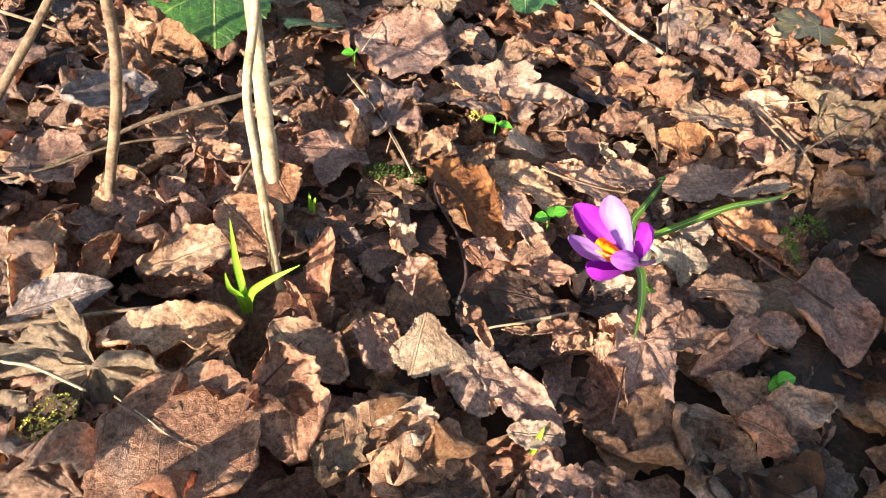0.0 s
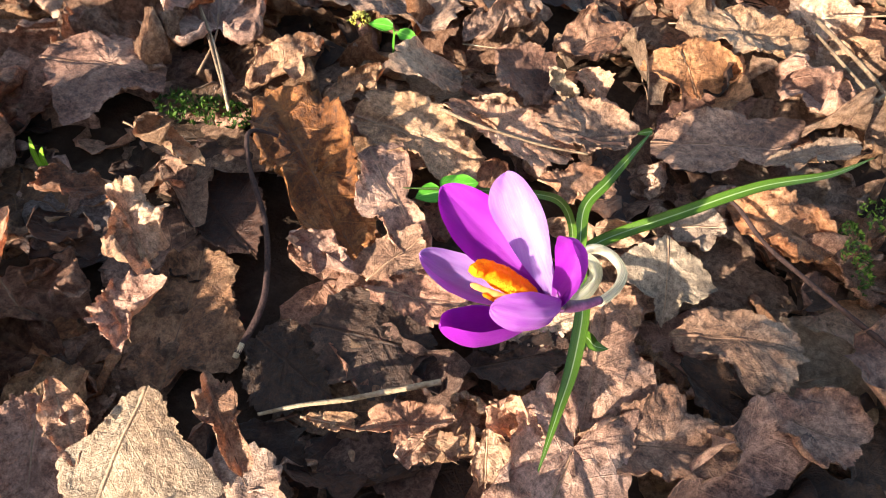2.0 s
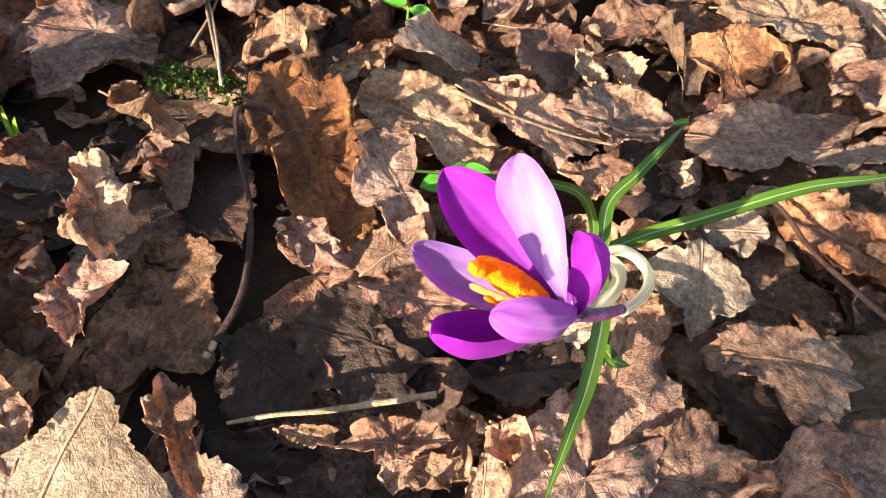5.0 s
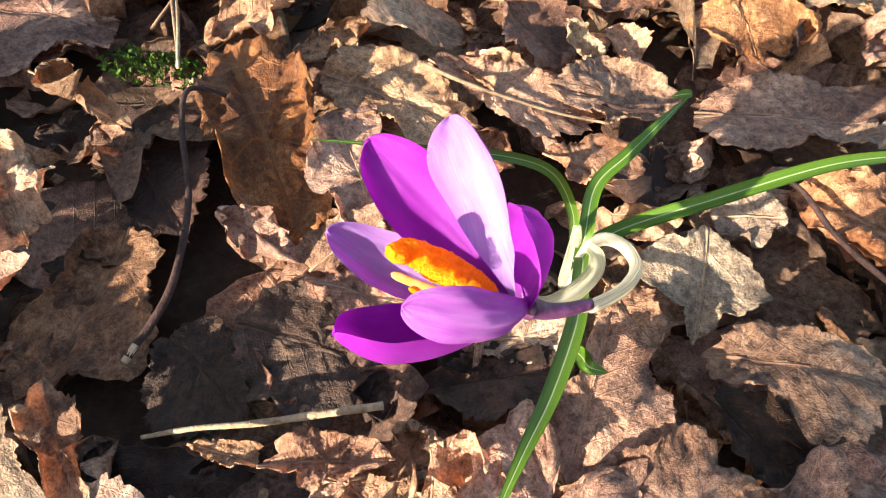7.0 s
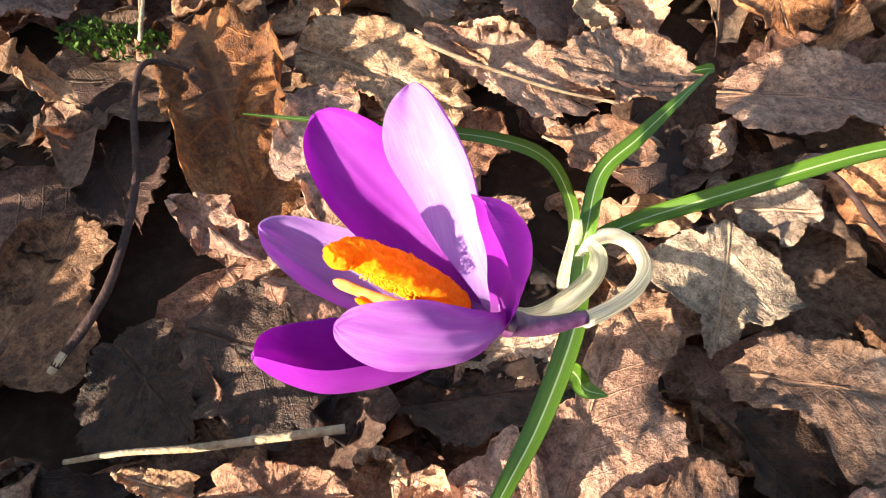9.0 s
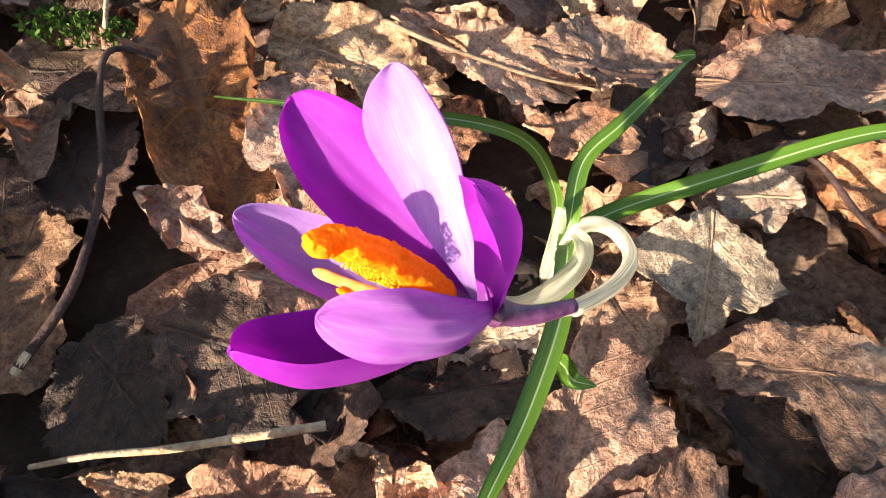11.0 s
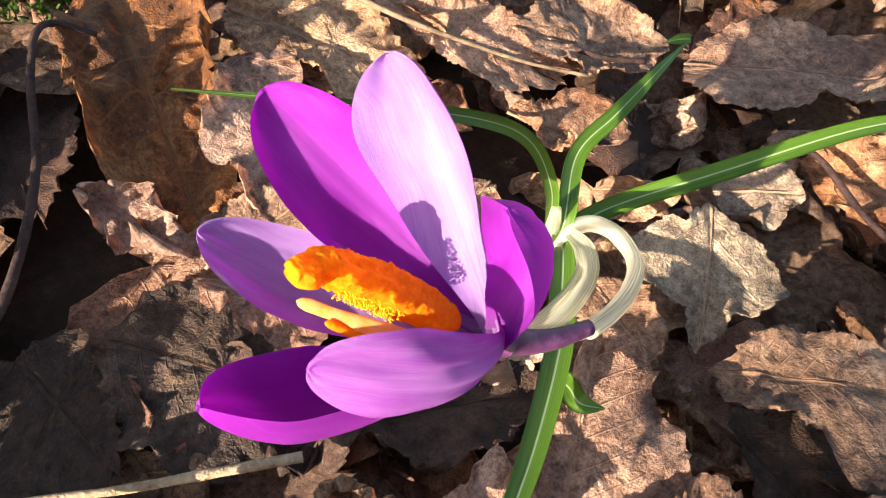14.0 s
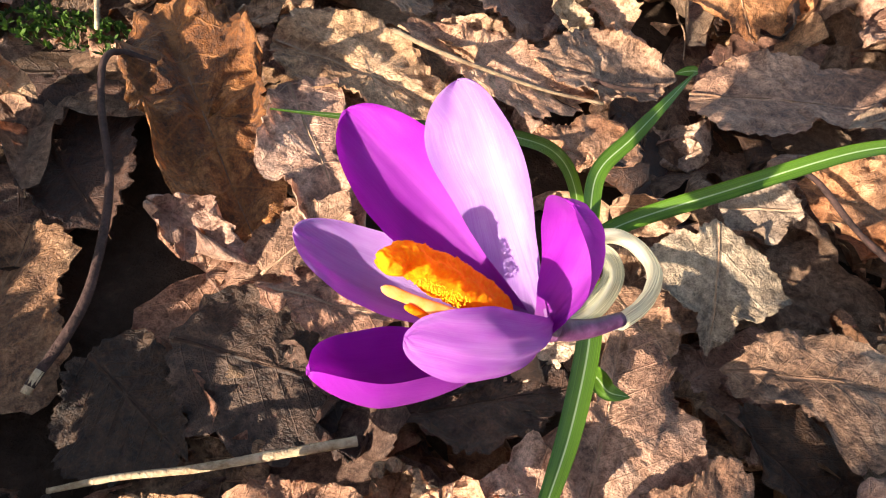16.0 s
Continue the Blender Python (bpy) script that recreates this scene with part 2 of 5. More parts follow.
TUBE = plain_material("tube_purple", (0.055, 0.014, 0.050), (0.13, 0.045, 0.12), 0.4, 300, 0.0)
TUBE_PALE = plain_material("tube_pale", (0.74, 0.64, 0.62), (0.90, 0.84, 0.68), 0.35, 160, 0.4)
MOSS = plain_material("moss_green", (0.012, 0.028, 0.005), (0.085, 0.17, 0.015), 0.8, 300, 0.2, 0.8)
LICHEN = plain_material("lichen_yellow", (0.35, 0.30, 0.03), (0.62, 0.58, 0.16), 0.85, 400, 0.0, 0.8)


# ---- builders ----
def thing(name, label, category, group="", kind="", at=(0, 0, 0)):
    ob = new(name)
    ob.location = at
    ob.empty_display_size = 0.01
    return tagged(ob, label, category, group, kind)


def mesh_of(name, verts, faces, mat, uvs=None, smooth=True):
    me = bpy.data.meshes.new(name)
    me.from_pydata([tuple(v) for v in verts], [], faces)
    if uvs is not None:
        lay = me.uv_layers.new(name="vein")
        for lp in me.loops:
            lay.data[lp.index].uv = uvs[lp.vertex_index]
    me.materials.append(mat)
    if smooth:
        me.polygons.foreach_set("use_smooth", [True] * len(me.polygons))
    me.update()
    return me


def part_of(name, me, parent, label=""):
    """Meshes of parts are given in world coordinates of their thing at the origin."""
    ob = new(name, me)
    if parent is not None:
        ob.parent = parent
        base = parent
        off = Vector(base.location)
        while base.parent is not None:
            base = base.parent
            off += Vector(base.location)
        ob.location = -off if parent.parent is None and parent.type == "EMPTY" else (0, 0, 0)
    if label:
        ob["label"] = label
    return ob


def curve_points(pts, steps):
    """A smooth line through the points."""
    pts = [Vector(p) for p in pts]
    ext = [2 * pts[0] - pts[1], *pts, 2 * pts[-1] - pts[-2]]
    out = []
    for i in range(1, len(ext) - 2):
        p0, p1, p2, p3 = ext[i - 1:i + 3]
        for j in range(steps):
            t = j / steps
            out.append(0.5 * (2 * p1 + (p2 - p0) * t + (2 * p0 - 5 * p1 + 4 * p2 - p3) * t * t + (3 * p1 - p0 - 3 * p2 + p3) * t ** 3))
    out.append(pts[-1])
    return out


def tube_mesh(name, pts, radii, mat, sides=9, steps=7, knobs=0.0, seed=0):
    """A tapered, slightly knotty round rod along a line."""
    line = curve_points(pts, steps)
    rad = [radii[0] + (radii[1] - radii[0]) * i / (len(line) - 1) for i in range(len(line))]
    verts, faces, uvs = [], [], []
    up = Vector((0.3, 0.2, 0.9))
    for i, p in enumerate(line):
        d = (line[min(i + 1, len(line) - 1)] - line[max(i - 1, 0)]).normalized()
        s = d.cross(up).normalized()
        up = s.cross(d).normalized()
        for j in range(sides):
            a = 2 * math.pi * j / sides
            w = s * math.cos(a) + up * math.sin(a)
            r = rad[i] * (1 + knobs * noise.noise((p + w * rad[i]) * 160 + Vector((seed, 0, 0))) + knobs * 0.8 * max(0, noise.noise(Vector((i * 0.45, seed, 0)))))
            verts.append(p + w * r)
            uvs.append((i / (len(line) - 1), 2 * j / sides - 1))
    for i in range(len(line) - 1):
        for j in range(sides):
            k = (j + 1) % sides
            faces.append((i * sides + j, i * sides + k, (i + 1) * sides + k, (i + 1) * sides + j))
    faces.append(tuple(range(sides))[::-1])
    faces.append(tuple(range((len(line) - 1) * sides, len(line) * sides)))
    return mesh_of(name, verts, faces, mat, uvs)


def blade_mesh(name, pts, normals, width, mat, steps=9, keel=0.35, taper=0.5, root=0.6, thick=0.0005):
    """A grass-like blade along a line, grooved in the middle. normals: where its face looks at the start and the end."""
    line = curve_points(pts, steps)
    n = len(line)
    verts, faces, uvs = [], [], []
    cols = (-1, -0.6, -0.18, 0, 0.18, 0.6, 1)
    c = len(cols)
    for side in (1, -1):
        for i, p in enumerate(line):
            u = i / (n - 1)
            d = (line[min(i + 1, n - 1)] - line[max(i - 1, 0)]).normalized()
            nn = Vector(normals[0]).lerp(Vector(normals[1]), u)
            s = d.cross(nn).normalized()
            nn = s.cross(d).normalized()
            w = width * 0.5 * min(1, root + (1 - root) * u / 0.25) * (1 - max(0, (u - taper) / (1 - taper)) ** 1.8 * 0.93)
            for v in cols:
                verts.append(p + s * w * v + nn * (w * keel * (abs(v) - 0.5) + side * thick * (1 - 0.7 * abs(v))))
                uvs.append((u, v))
    m = n * c
    for i in range(n - 1):
        for j in range(c - 1):
            q = (i * c + j, i * c + j + 1, (i + 1) * c + j + 1, (i + 1) * c + j)
            faces.append(q[::-1])
            faces.append(tuple(m + k for k in q))
        faces.append((i * c, (i + 1) * c, m + (i + 1) * c, m + i * c))
        faces.append((i * c + c - 1, m + i * c + c - 1, m + (i + 1) * c + c - 1, (i + 1) * c + c - 1))
    return mesh_of(name, verts, faces, mat, uvs)


# ---- dry leaves ----
LOBES = {  # angle from the midrib and reach of each lobe
    "maple": ((-112, 0.52), (-56, 0.84), (0, 1.0), (56, 0.84), (112, 0.52)),
    "ivy": ((-100, 0.50), (-48, 0.72), (0, 1.0), (48, 0.72), (100, 0.50)),
}


def lobe_reach(kind, th, seed):
    """How far a lobed leaf reaches from the stalk in one direction."""
    deep = 0.62 if kind == "maple" else 0.74
    best = 0.0
    for k, (a, r) in enumerate(LOBES[kind]):
        a += 6 * noise.noise(Vector((k * 3.3, seed * 1.7, 0.2)))
        r *= 1 + 0.22 * noise.noise(Vector((k * 5.1, seed * 0.9, 4.2)))
        d = abs(th - a) / 29.0
        shape = max(0.0, 1 - d ** 1.5) if d < 1 else 0.0
        tooth = 1 - 0.10 * abs(math.sin(math.radians(th - a) * 8.0)) * min(1, d * 4) if kind == "maple" else 1.0
        best = max(best, r * (deep + (1 - deep) * shape) * tooth)
    if abs(th) > 125:
        best *= max(0.2, 1 - (abs(th) - 125) / 40)
    return best * (1 + 0.12 * noise.noise(Vector((th * 0.05, seed * 3.1, 0.7))) + 0.05 * noise.noise(Vector((th * 0.3, seed * 3.1, 2.7))))


def ring_reach(reach, th, seed):
    """A free outline from a handful of reaches at even bearings round the middle."""
    n = len(reach)
    p = (th % 360) / 360 * n
    i = int(p) % n
    t = p - int(p)
    r = reach[i] * (1 - t) + reach[(i + 1) % n] * t
    return r * (1.03 + 0.05 * noise.noise(Vector((th * 0.07, seed * 2.3, 1.1))) - 0.16 * abs(noise.noise(Vector((th * 0.16, seed * 1.3, 5.1)))) + 0.05 * noise.noise(Vector((th * 0.6, seed, 9.1))))


def leaf_grid(kind, wide, seed, reach=None, rings=11, bearings=101):
    """Flat leaf, midrib along +x from (0, 0) to (1, 0): rows of (x, y, edge 0..1, along vein, off vein)."""
    rows = []
    if reach:
        for i in range(rings + 1):
            f = (i / rings) ** 0.72
            row = []
            for k in range(121):
                th = k * 3.0
                rf = 0.5 * f * ring_reach(reach, th, seed)
                x, y = 0.5 + rf * math.cos(math.radians(th)), wide * rf * math.sin(math.radians(th))
                row.append((x, y, f, x, abs(y)))
            rows.append(row)
        return rows
    if kind in LOBES:
        for i in range(rings + 1):
            f = (i / rings) ** 0.72
            row = []
            for th in np.linspace(-150, 150, bearings):
                a0 = min((a for a, _ in LOBES[kind]), key=lambda a: abs(th - a))
                d = math.radians(th - a0)
                rf = f * lobe_reach(kind, th, seed)
                row.append((rf * math.cos(math.radians(th)), wide * rf * math.sin(math.radians(th)), f, rf * math.cos(d), rf * abs(math.sin(d))))
            rows.append(row)
        return rows
    for i in range(37):
        u = i / 36
        if kind == "ovate":
            w = 0.5 * wide * (math.sin(math.pi * min(1, u ** 0.85)) ** 0.75) * (1 + 0.05 * abs(math.sin(u * 45)))
        elif kind == "lobed":
            w = 0.5 * wide * (math.sin(math.pi * u ** 1.05) ** 0.8) * (1.0 + 0.30 * noise.noise(Vector((u * 2.3, seed * 1.9, 8))) - 0.20 * abs(noise.noise(Vector((u * 8, seed * 1.3, 3)))))
        else:
            w = 0.5 * wide * (min(1, u * 5) * min(1, (1 - u) * 5)) ** 0.5 * (0.85 + 0.5 * noise.noise(Vector((u * 3.2, seed, 1))) + 0.2 * noise.noise(Vector((u * 14, seed, 5))))
        row = []
        for j in range(21):
            v = j / 10 - 1
            k = 1 + (0.26 * noise.noise(Vector((u * 3.4, seed + (7 if v > 0 else 0), 2))) - 0.22 * abs(noise.noise(Vector((u * 8.5, seed + (7 if v > 0 else 0), 4)))) + 0.12 * noise.noise(Vector((u * 19, seed + (7 if v > 0 else 0), 6))) if kind in ("scrap", "lobed") else 0.06 * noise.noise(Vector((u * 9, seed + (7 if v > 0 else 0), 2))))
            y = v * w * k + 0.03 * math.sin(u * 5 + seed) * (kind != "ovate")
            e = max(abs(v), abs(2 * u - 1) ** 3)
            row.append((u, y, e, u, abs(v) * w * k))
        rows.append(row)
    return rows


def leaf_bend(x, y, e, a, b, fold, cup, bow, crumple, rim, seed):
    """Where a spot of the flat leaf ends up once the leaf has dried and curled."""
    off = Vector((seed * 1.37, seed * 0.71, seed * 2.3))
    q = Vector((x, y, 0)) * 2.2 + off
    z = abs(y) * fold
    for n in range(3):
        turn = 3.1 * noise.noise(Vector((seed * 1.31, n * 2.7, 0.4)))
        z += crumple * 3.0 * noise.noise(Vector((seed * 2.17, n * 1.9, 6.4))) * (abs((x - 0.5 + 0.5 * noise.noise(Vector((seed, n, 1.3)))) * math.cos(turn) + (y + 0.4 * noise.noise(Vector((seed, n, 7.3)))) * math.sin(turn)) - 0.15)
    z += crumple * (0.7 * noise.noise(q) + 0.9 * (abs(noise.noise(q * 1.9)) - 0.25) + 0.6 * (abs(noise.noise(q * 4.3)) - 0.25) + 0.42 * (abs(noise.noise(q * 8.5)) - 0.25) + 0.20 * noise.noise(q * 17))
    z -= crumple * 0.5 * max(0, 0.05 - b) / 0.05
    z += 0.007 * (abs(math.sin(math.pi * 8 * (a - 0.8 * b))) - 0.6) * min(1, b * 6)
    th = math.atan2(y, x - 0.4)
    n = 0.4 + 1.6 * noise.noise(Vector((math.cos(th) * 1.4, math.sin(th) * 1.4, 0)) + off * 0.31) + 0.5 * noise.noise(Vector((math.cos(th) * 3.3, math.sin(th) * 3.3, 3)) + off) + 0.15 * noise.noise(Vector((math.cos(th) * 9, math.sin(th) * 9, 3)) + off)
    n = max(n, -0.5) * rim
    z += n * 0.5 * e ** 3
    if e > 0.68:
        t = (e - 0.68) / 0.32 * 2.3
        z += n * 0.75 * math.sin(t)
        pull = 1 - 1.6 * abs(n) * (1 - math.cos(t))
        x, y = 0.45 + (x - 0.45) * pull, y * pull
    if abs(cup) > 1e-3:
        y, z = math.sin(cup * y) / cup - z * math.sin(cup * y), (1 - math.cos(cup * y)) / cup + z * math.cos(cup * y)
    if abs(bow) > 1e-3:
        xc = x - 0.45
        x, z = 0.45 + math.sin(bow * xc) / bow - z * math.sin(bow * xc), (1 - math.cos(bow * xc)) / bow + z * math.cos(bow * xc)
    return Vector((x, y, z))


def leaf_mesh(name, kind, wide, mat, fold=0.0, cup=0.0, bow=0.0, crumple=0.05, rim=0.06, seed=0, size=1.0, reach=None, rings=11):
    """fold: V along the midrib; cup, bow: bend across and along (radians per length); crumple, rim: uneven relief and rolled edges."""
    rows = leaf_grid(kind, wide, seed, reach, rings)
    verts, uvs, faces = [], [], []
    for row in rows:
        for x, y, e, a, b in row:
            verts.append(leaf_bend(x, y, e, a, b, fold, cup, bow, crumple, rim, seed) * size)
            uvs.append((a, b))
    c = len(rows[0])
    for i in range(len(rows) - 1):
        for j in range(c - 1):
            faces.append((i * c + j, (i + 1) * c + j, (i + 1) * c + j + 1, i * c + j + 1))
    return mesh_of(name, verts, faces, mat, uvs)


def midrib_mesh(mat, fold, cup, bow, crumple, rim, seed, size, tip=0.9, thick=0.0006, stalk=0.0, start=0.03):
    """The raised main vein, running out into the stalk where the leaf still has one."""
    pts = [leaf_bend(u, 0.0, 0.3 * u, u, 0.0, fold, cup, bow, crumple, rim, seed) * size for u in np.linspace(start, tip, 12)]
    if stalk:
        d = (pts[0] - pts[2]).normalized()
        pts = [pts[0] + d * abs(stalk) + Vector((0, 0.25 * stalk, -0.1 * abs(stalk))), pts[0] + d * abs(stalk) * 0.5 + Vector((0, 0.06 * stalk, 0))] + pts
    return tube_mesh("midrib", pts, (thick * (1.5 if stalk else 1.0), thick * 0.3), mat, 6, 3)


WORDS = {"tan": "light tan", "pale": "pale straw-coloured", "grey": "weathered grey-brown", "brown": "brown", "dark": "shade-darkened brown", "orange": "orange-brown", "rust": "rusty red-brown", "ivy": "glossy dark green", "old_ivy": "fading olive-brown"}
KINDS = {"maple": "lobed maple leaf", "ovate": "oval leaf with side veins", "lobed": "wavy-edged leaf", "scrap": "torn leaf", "ivy": "ivy leaf with pale veins"}


def dry_leaf(kind, colour, base, tip, wide=0.8, roll=0.0, fold=0.0, cup=0.0, bow=0.0, crumple=0.05, rim=0.06, seed=0, stalk=0.0, reach=None, note="curled and dry"):
    """One leaf with its midrib from base to tip, rolled about it."""
    base, tip = Vector(base), Vector(tip)
    x = (tip - base).normalized()
    y = Vector((0, 0, 1)).cross(x).normalized()
    z = x.cross(y)
    y, z = y * math.cos(radians(roll)) + z * math.sin(radians(roll)), z * math.cos(radians(roll)) - y * math.sin(radians(roll))
    size = (tip - base).length
    name = "ivy_leaf" if "ivy" in colour else "dry_leaf"
    ob = new(name, leaf_mesh(name, kind, wide, LEAF[colour], fold, cup, bow, crumple, rim, seed, size, reach))
    ob.matrix_world = Matrix.Translation(base) @ Matrix((x, y, z)).transposed().to_4x4()
    tagged(ob, f"{WORDS[colour]} {KINDS[kind]}, {note}" if name == "dry_leaf" else f"{WORDS[colour]} {KINDS[kind]} among dry leaves", "leaf", "leaf litter" if name == "dry_leaf" else "ivy leaves")
    ends = (0.5 - 0.5 * ring_reach(reach, 180, seed) + 0.03, 0.46 + 0.5 * ring_reach(reach, 0, seed)) if reach else (0.03, 0.86)
    rib = new("midrib", midrib_mesh(RIB[colour], fold, cup, bow, crumple, rim, seed, size, ends[1], stalk=stalk, start=ends[0], thick=0.00045))
    rib.parent = ob
    return ob


# ---- ground ----
def ground_height(x, y):
    dip = 0.005 * math.exp(-((x - 0.005 - (0.34 - y) * 0.25) / 0.02) ** 2 - ((y - 0.33) / 0.07) ** 2)
    return -0.016 - dip + 0.006 * noise.noise(Vector((x * 9, y * 9, 0))) + 0.003 * noise.noise(Vector((x * 30, y * 30, 4)))


def build_ground():
    near = list(np.arange(-0.9, 1.1001, 0.02))
    far = [1.3, 1.7, 2.5, 4, 7, 14, 40, 120, 400]
    xs = [-v for v in far[::-1]] + near + far
    ys = [-v for v in far[::-1]] + near + far
    verts = [(x, y, ground_height(x, y) if abs(x) < 1.2 and abs(y) < 1.2 else -0.016) for y in ys for x in xs]
    c = len(xs)
    faces = [(j * c + i, j * c + i + 1, (j + 1) * c + i + 1, (j + 1) * c + i) for j in range(len(ys) - 1) for i in range(c - 1)]
    tagged(new("ground", mesh_of("ground", verts, faces, SOIL)), "dark crumbly woodland soil under the leaves", "ground", kind="structure")


build_ground()


# ---- the crocus ----
THROAT = Vector((0.1137, 0.3093, 0.0484))
NODE = Vector((0.1255, 0.3625, 0.0112))


def petal_mesh(name, mat, tip, width, inward, bulge, cup, hook, blunt, widest, root, seed):
    """A petal from the throat to its tip. inward: the way its hollow side looks; bulge: how far its middle swells outward; cup: depth of
    the hollow; hook: how the tip bends in; blunt, widest: where along it the tip begins to close and where it is broadest."""
    tip = Vector(tip)
    n_u, n_v = 54, 24
    d = tip - THROAT
    ln = d.length
    x = d.normalized()
    z = Vector(inward)
    z = (z - x * z.dot(x)).normalized()
    y = z.cross(x)
    verts, faces, uvs = [], [], []
    for side in (1, -1):
        for i in range(n_u + 1):
            u = 1 - (1 - i / n_u) ** 1.9
            prof = (root + (1 - root) * math.sin(math.pi / 2 * min(1, u / widest)) ** 1.3) * (1 - min(1, max(0, (u - blunt) / (1 - blunt))) ** 2.5) ** 0.5
            w = width * 0.5 * max(prof, 0.015)
            c = THROAT + x * (u * ln) - z * (bulge * ln * math.sin(math.pi * u ** 0.8)) + z * (hook * ln * max(0, u - 0.7) ** 2 * 6)
            for j in range(n_v + 1):
                v = 2 * j / n_v - 1
                lift = cup * w * (v * v - 0.3) - 0.06 * w * max(0, 1 - abs(v) * 4) * (1 - u)
                lift += 0.05 * w * math.sin(u * 10 + v * 3 + seed) * abs(v) ** 3 + 0.012 * w * math.cos(v * 26 + seed) * (1 - abs(v))
                yv = v * (1 - 0.16 * cup * v * v) * (1 + 0.025 * noise.noise(Vector((u * 9, v * 2, seed * 3.1))))
                p = c + y * (w * yv) + z * lift + z * (side * 0.00022 * (1 - v * v))
                p += z * (0.0007 * noise.noise(Vector((u * 4, v * 2.5, seed * 5.7)))) + x * (0.0006 * noise.noise(Vector((v * 3.5, seed, 2.0))) * u ** 6)
                verts.append(p)
                uvs.append((u, v * min(1.0, w / (width * 0.42))))
    m = (n_u + 1) * (n_v + 1)
    r = n_v + 1
    for i in range(n_u):
        for j in range(n_v):
            q = (i * r + j, (i + 1) * r + j, (i + 1) * r + j + 1, i * r + j + 1)
            faces.append(q)
            faces.append(tuple(m + k for k in q[::-1]))
    return mesh_of(name, verts, faces, mat, uvs)


def frill_mesh(name, pts, r, mat, seed, frill=0.45, flat=0.8, up=(-0.2, -0.6, 0.75)):
    """A club along a line that widens to a lobed, grainy end. flat: its thickness by its breadth; up: where its flat face looks."""
    line = curve_points(pts, 26)
    n_u, n_a = len(line) - 1, 40
    verts, faces, uvs = [], [], []
    for i, p in enumerate(line):
        u = i / n_u
        d = (line[min(i + 1, n_u)] - line[max(i - 1, 0)]).normalized()
        s = d.cross(Vector(up)).normalized()
        n = s.cross(d)
        end = math.sqrt(max(0.0, 1 - max(0, (u - 0.9) / 0.1) ** 2)) * math.sqrt(max(0.0, 1 - max(0, (0.10 - u) / 0.10) ** 2))
        rad = r * (0.62 + 0.42 * math.sin(math.pi * min(1, u * 1.25)) + 0.12 * max(0, u - 0.7) / 0.3) * max(end, 0.04)
        for j in range(n_a):
            th = 2 * math.pi * j / n_a
            q = Vector((u * 9, math.cos(th) * 1.6, math.sin(th) * 1.6 + seed))
            lobe = 1 + frill * (0.20 * math.cos(3 * th + seed + u * 2) + 0.30 * noise.noise(q) * (0.3 + u) + 0.22 * noise.noise(q * 2.7) * (0.3 + u) + 0.13 * noise.noise(q * 7.0) + 0.10 * noise.noise(q * 15.0))
            verts.append(p + (s * math.cos(th) + n * math.sin(th) * flat) * rad * lobe)
            uvs.append((u, j / n_a))
    for i in range(n_u):
        for j in range(n_a):
            k = (j + 1) % n_a
            faces.append((i * n_a + j, i * n_a + k, (i + 1) * n_a + k, (i + 1) * n_a + j))
    faces.append(tuple(range(n_a))[::-1])
    faces.append(tuple(range(n_u * n_a, (n_u + 1) * n_a)))
    return mesh_of(name, verts, faces, mat, uvs)


def pollen_mesh(a, b, across, count, mat):
    """Loose grains in a band."""
    rng = random.Random(3)
    a, b, across = Vector(a), Vector(b), Vector(across)
    verts, faces = [], []
    for _ in range(count):
        u = rng.random()
        c = a.lerp(b, u) + across * rng.uniform(-1, 1) * (1.1 - 0.5 * u) + Vector((rng.uniform(-1, 1), rng.uniform(-1, 1), rng.uniform(-1, 1))) * 0.00025
        r, k = rng.uniform(0.00009, 0.0002), len(verts)
        verts += [c + Vector(o) * r for o in ((1, 0, 0), (-1, 0, 0), (0, 1, 0), (0, -1, 0), (0, 0, 1), (0, 0, -1))]
        faces += [tuple(k + q for q in f) for f in ((0, 2, 4), (2, 1, 4), (1, 3, 4), (3, 0, 4), (2, 0, 5), (1, 2, 5), (3, 1, 5), (0, 3, 5))]
    return mesh_of("pollen", verts, faces, mat)


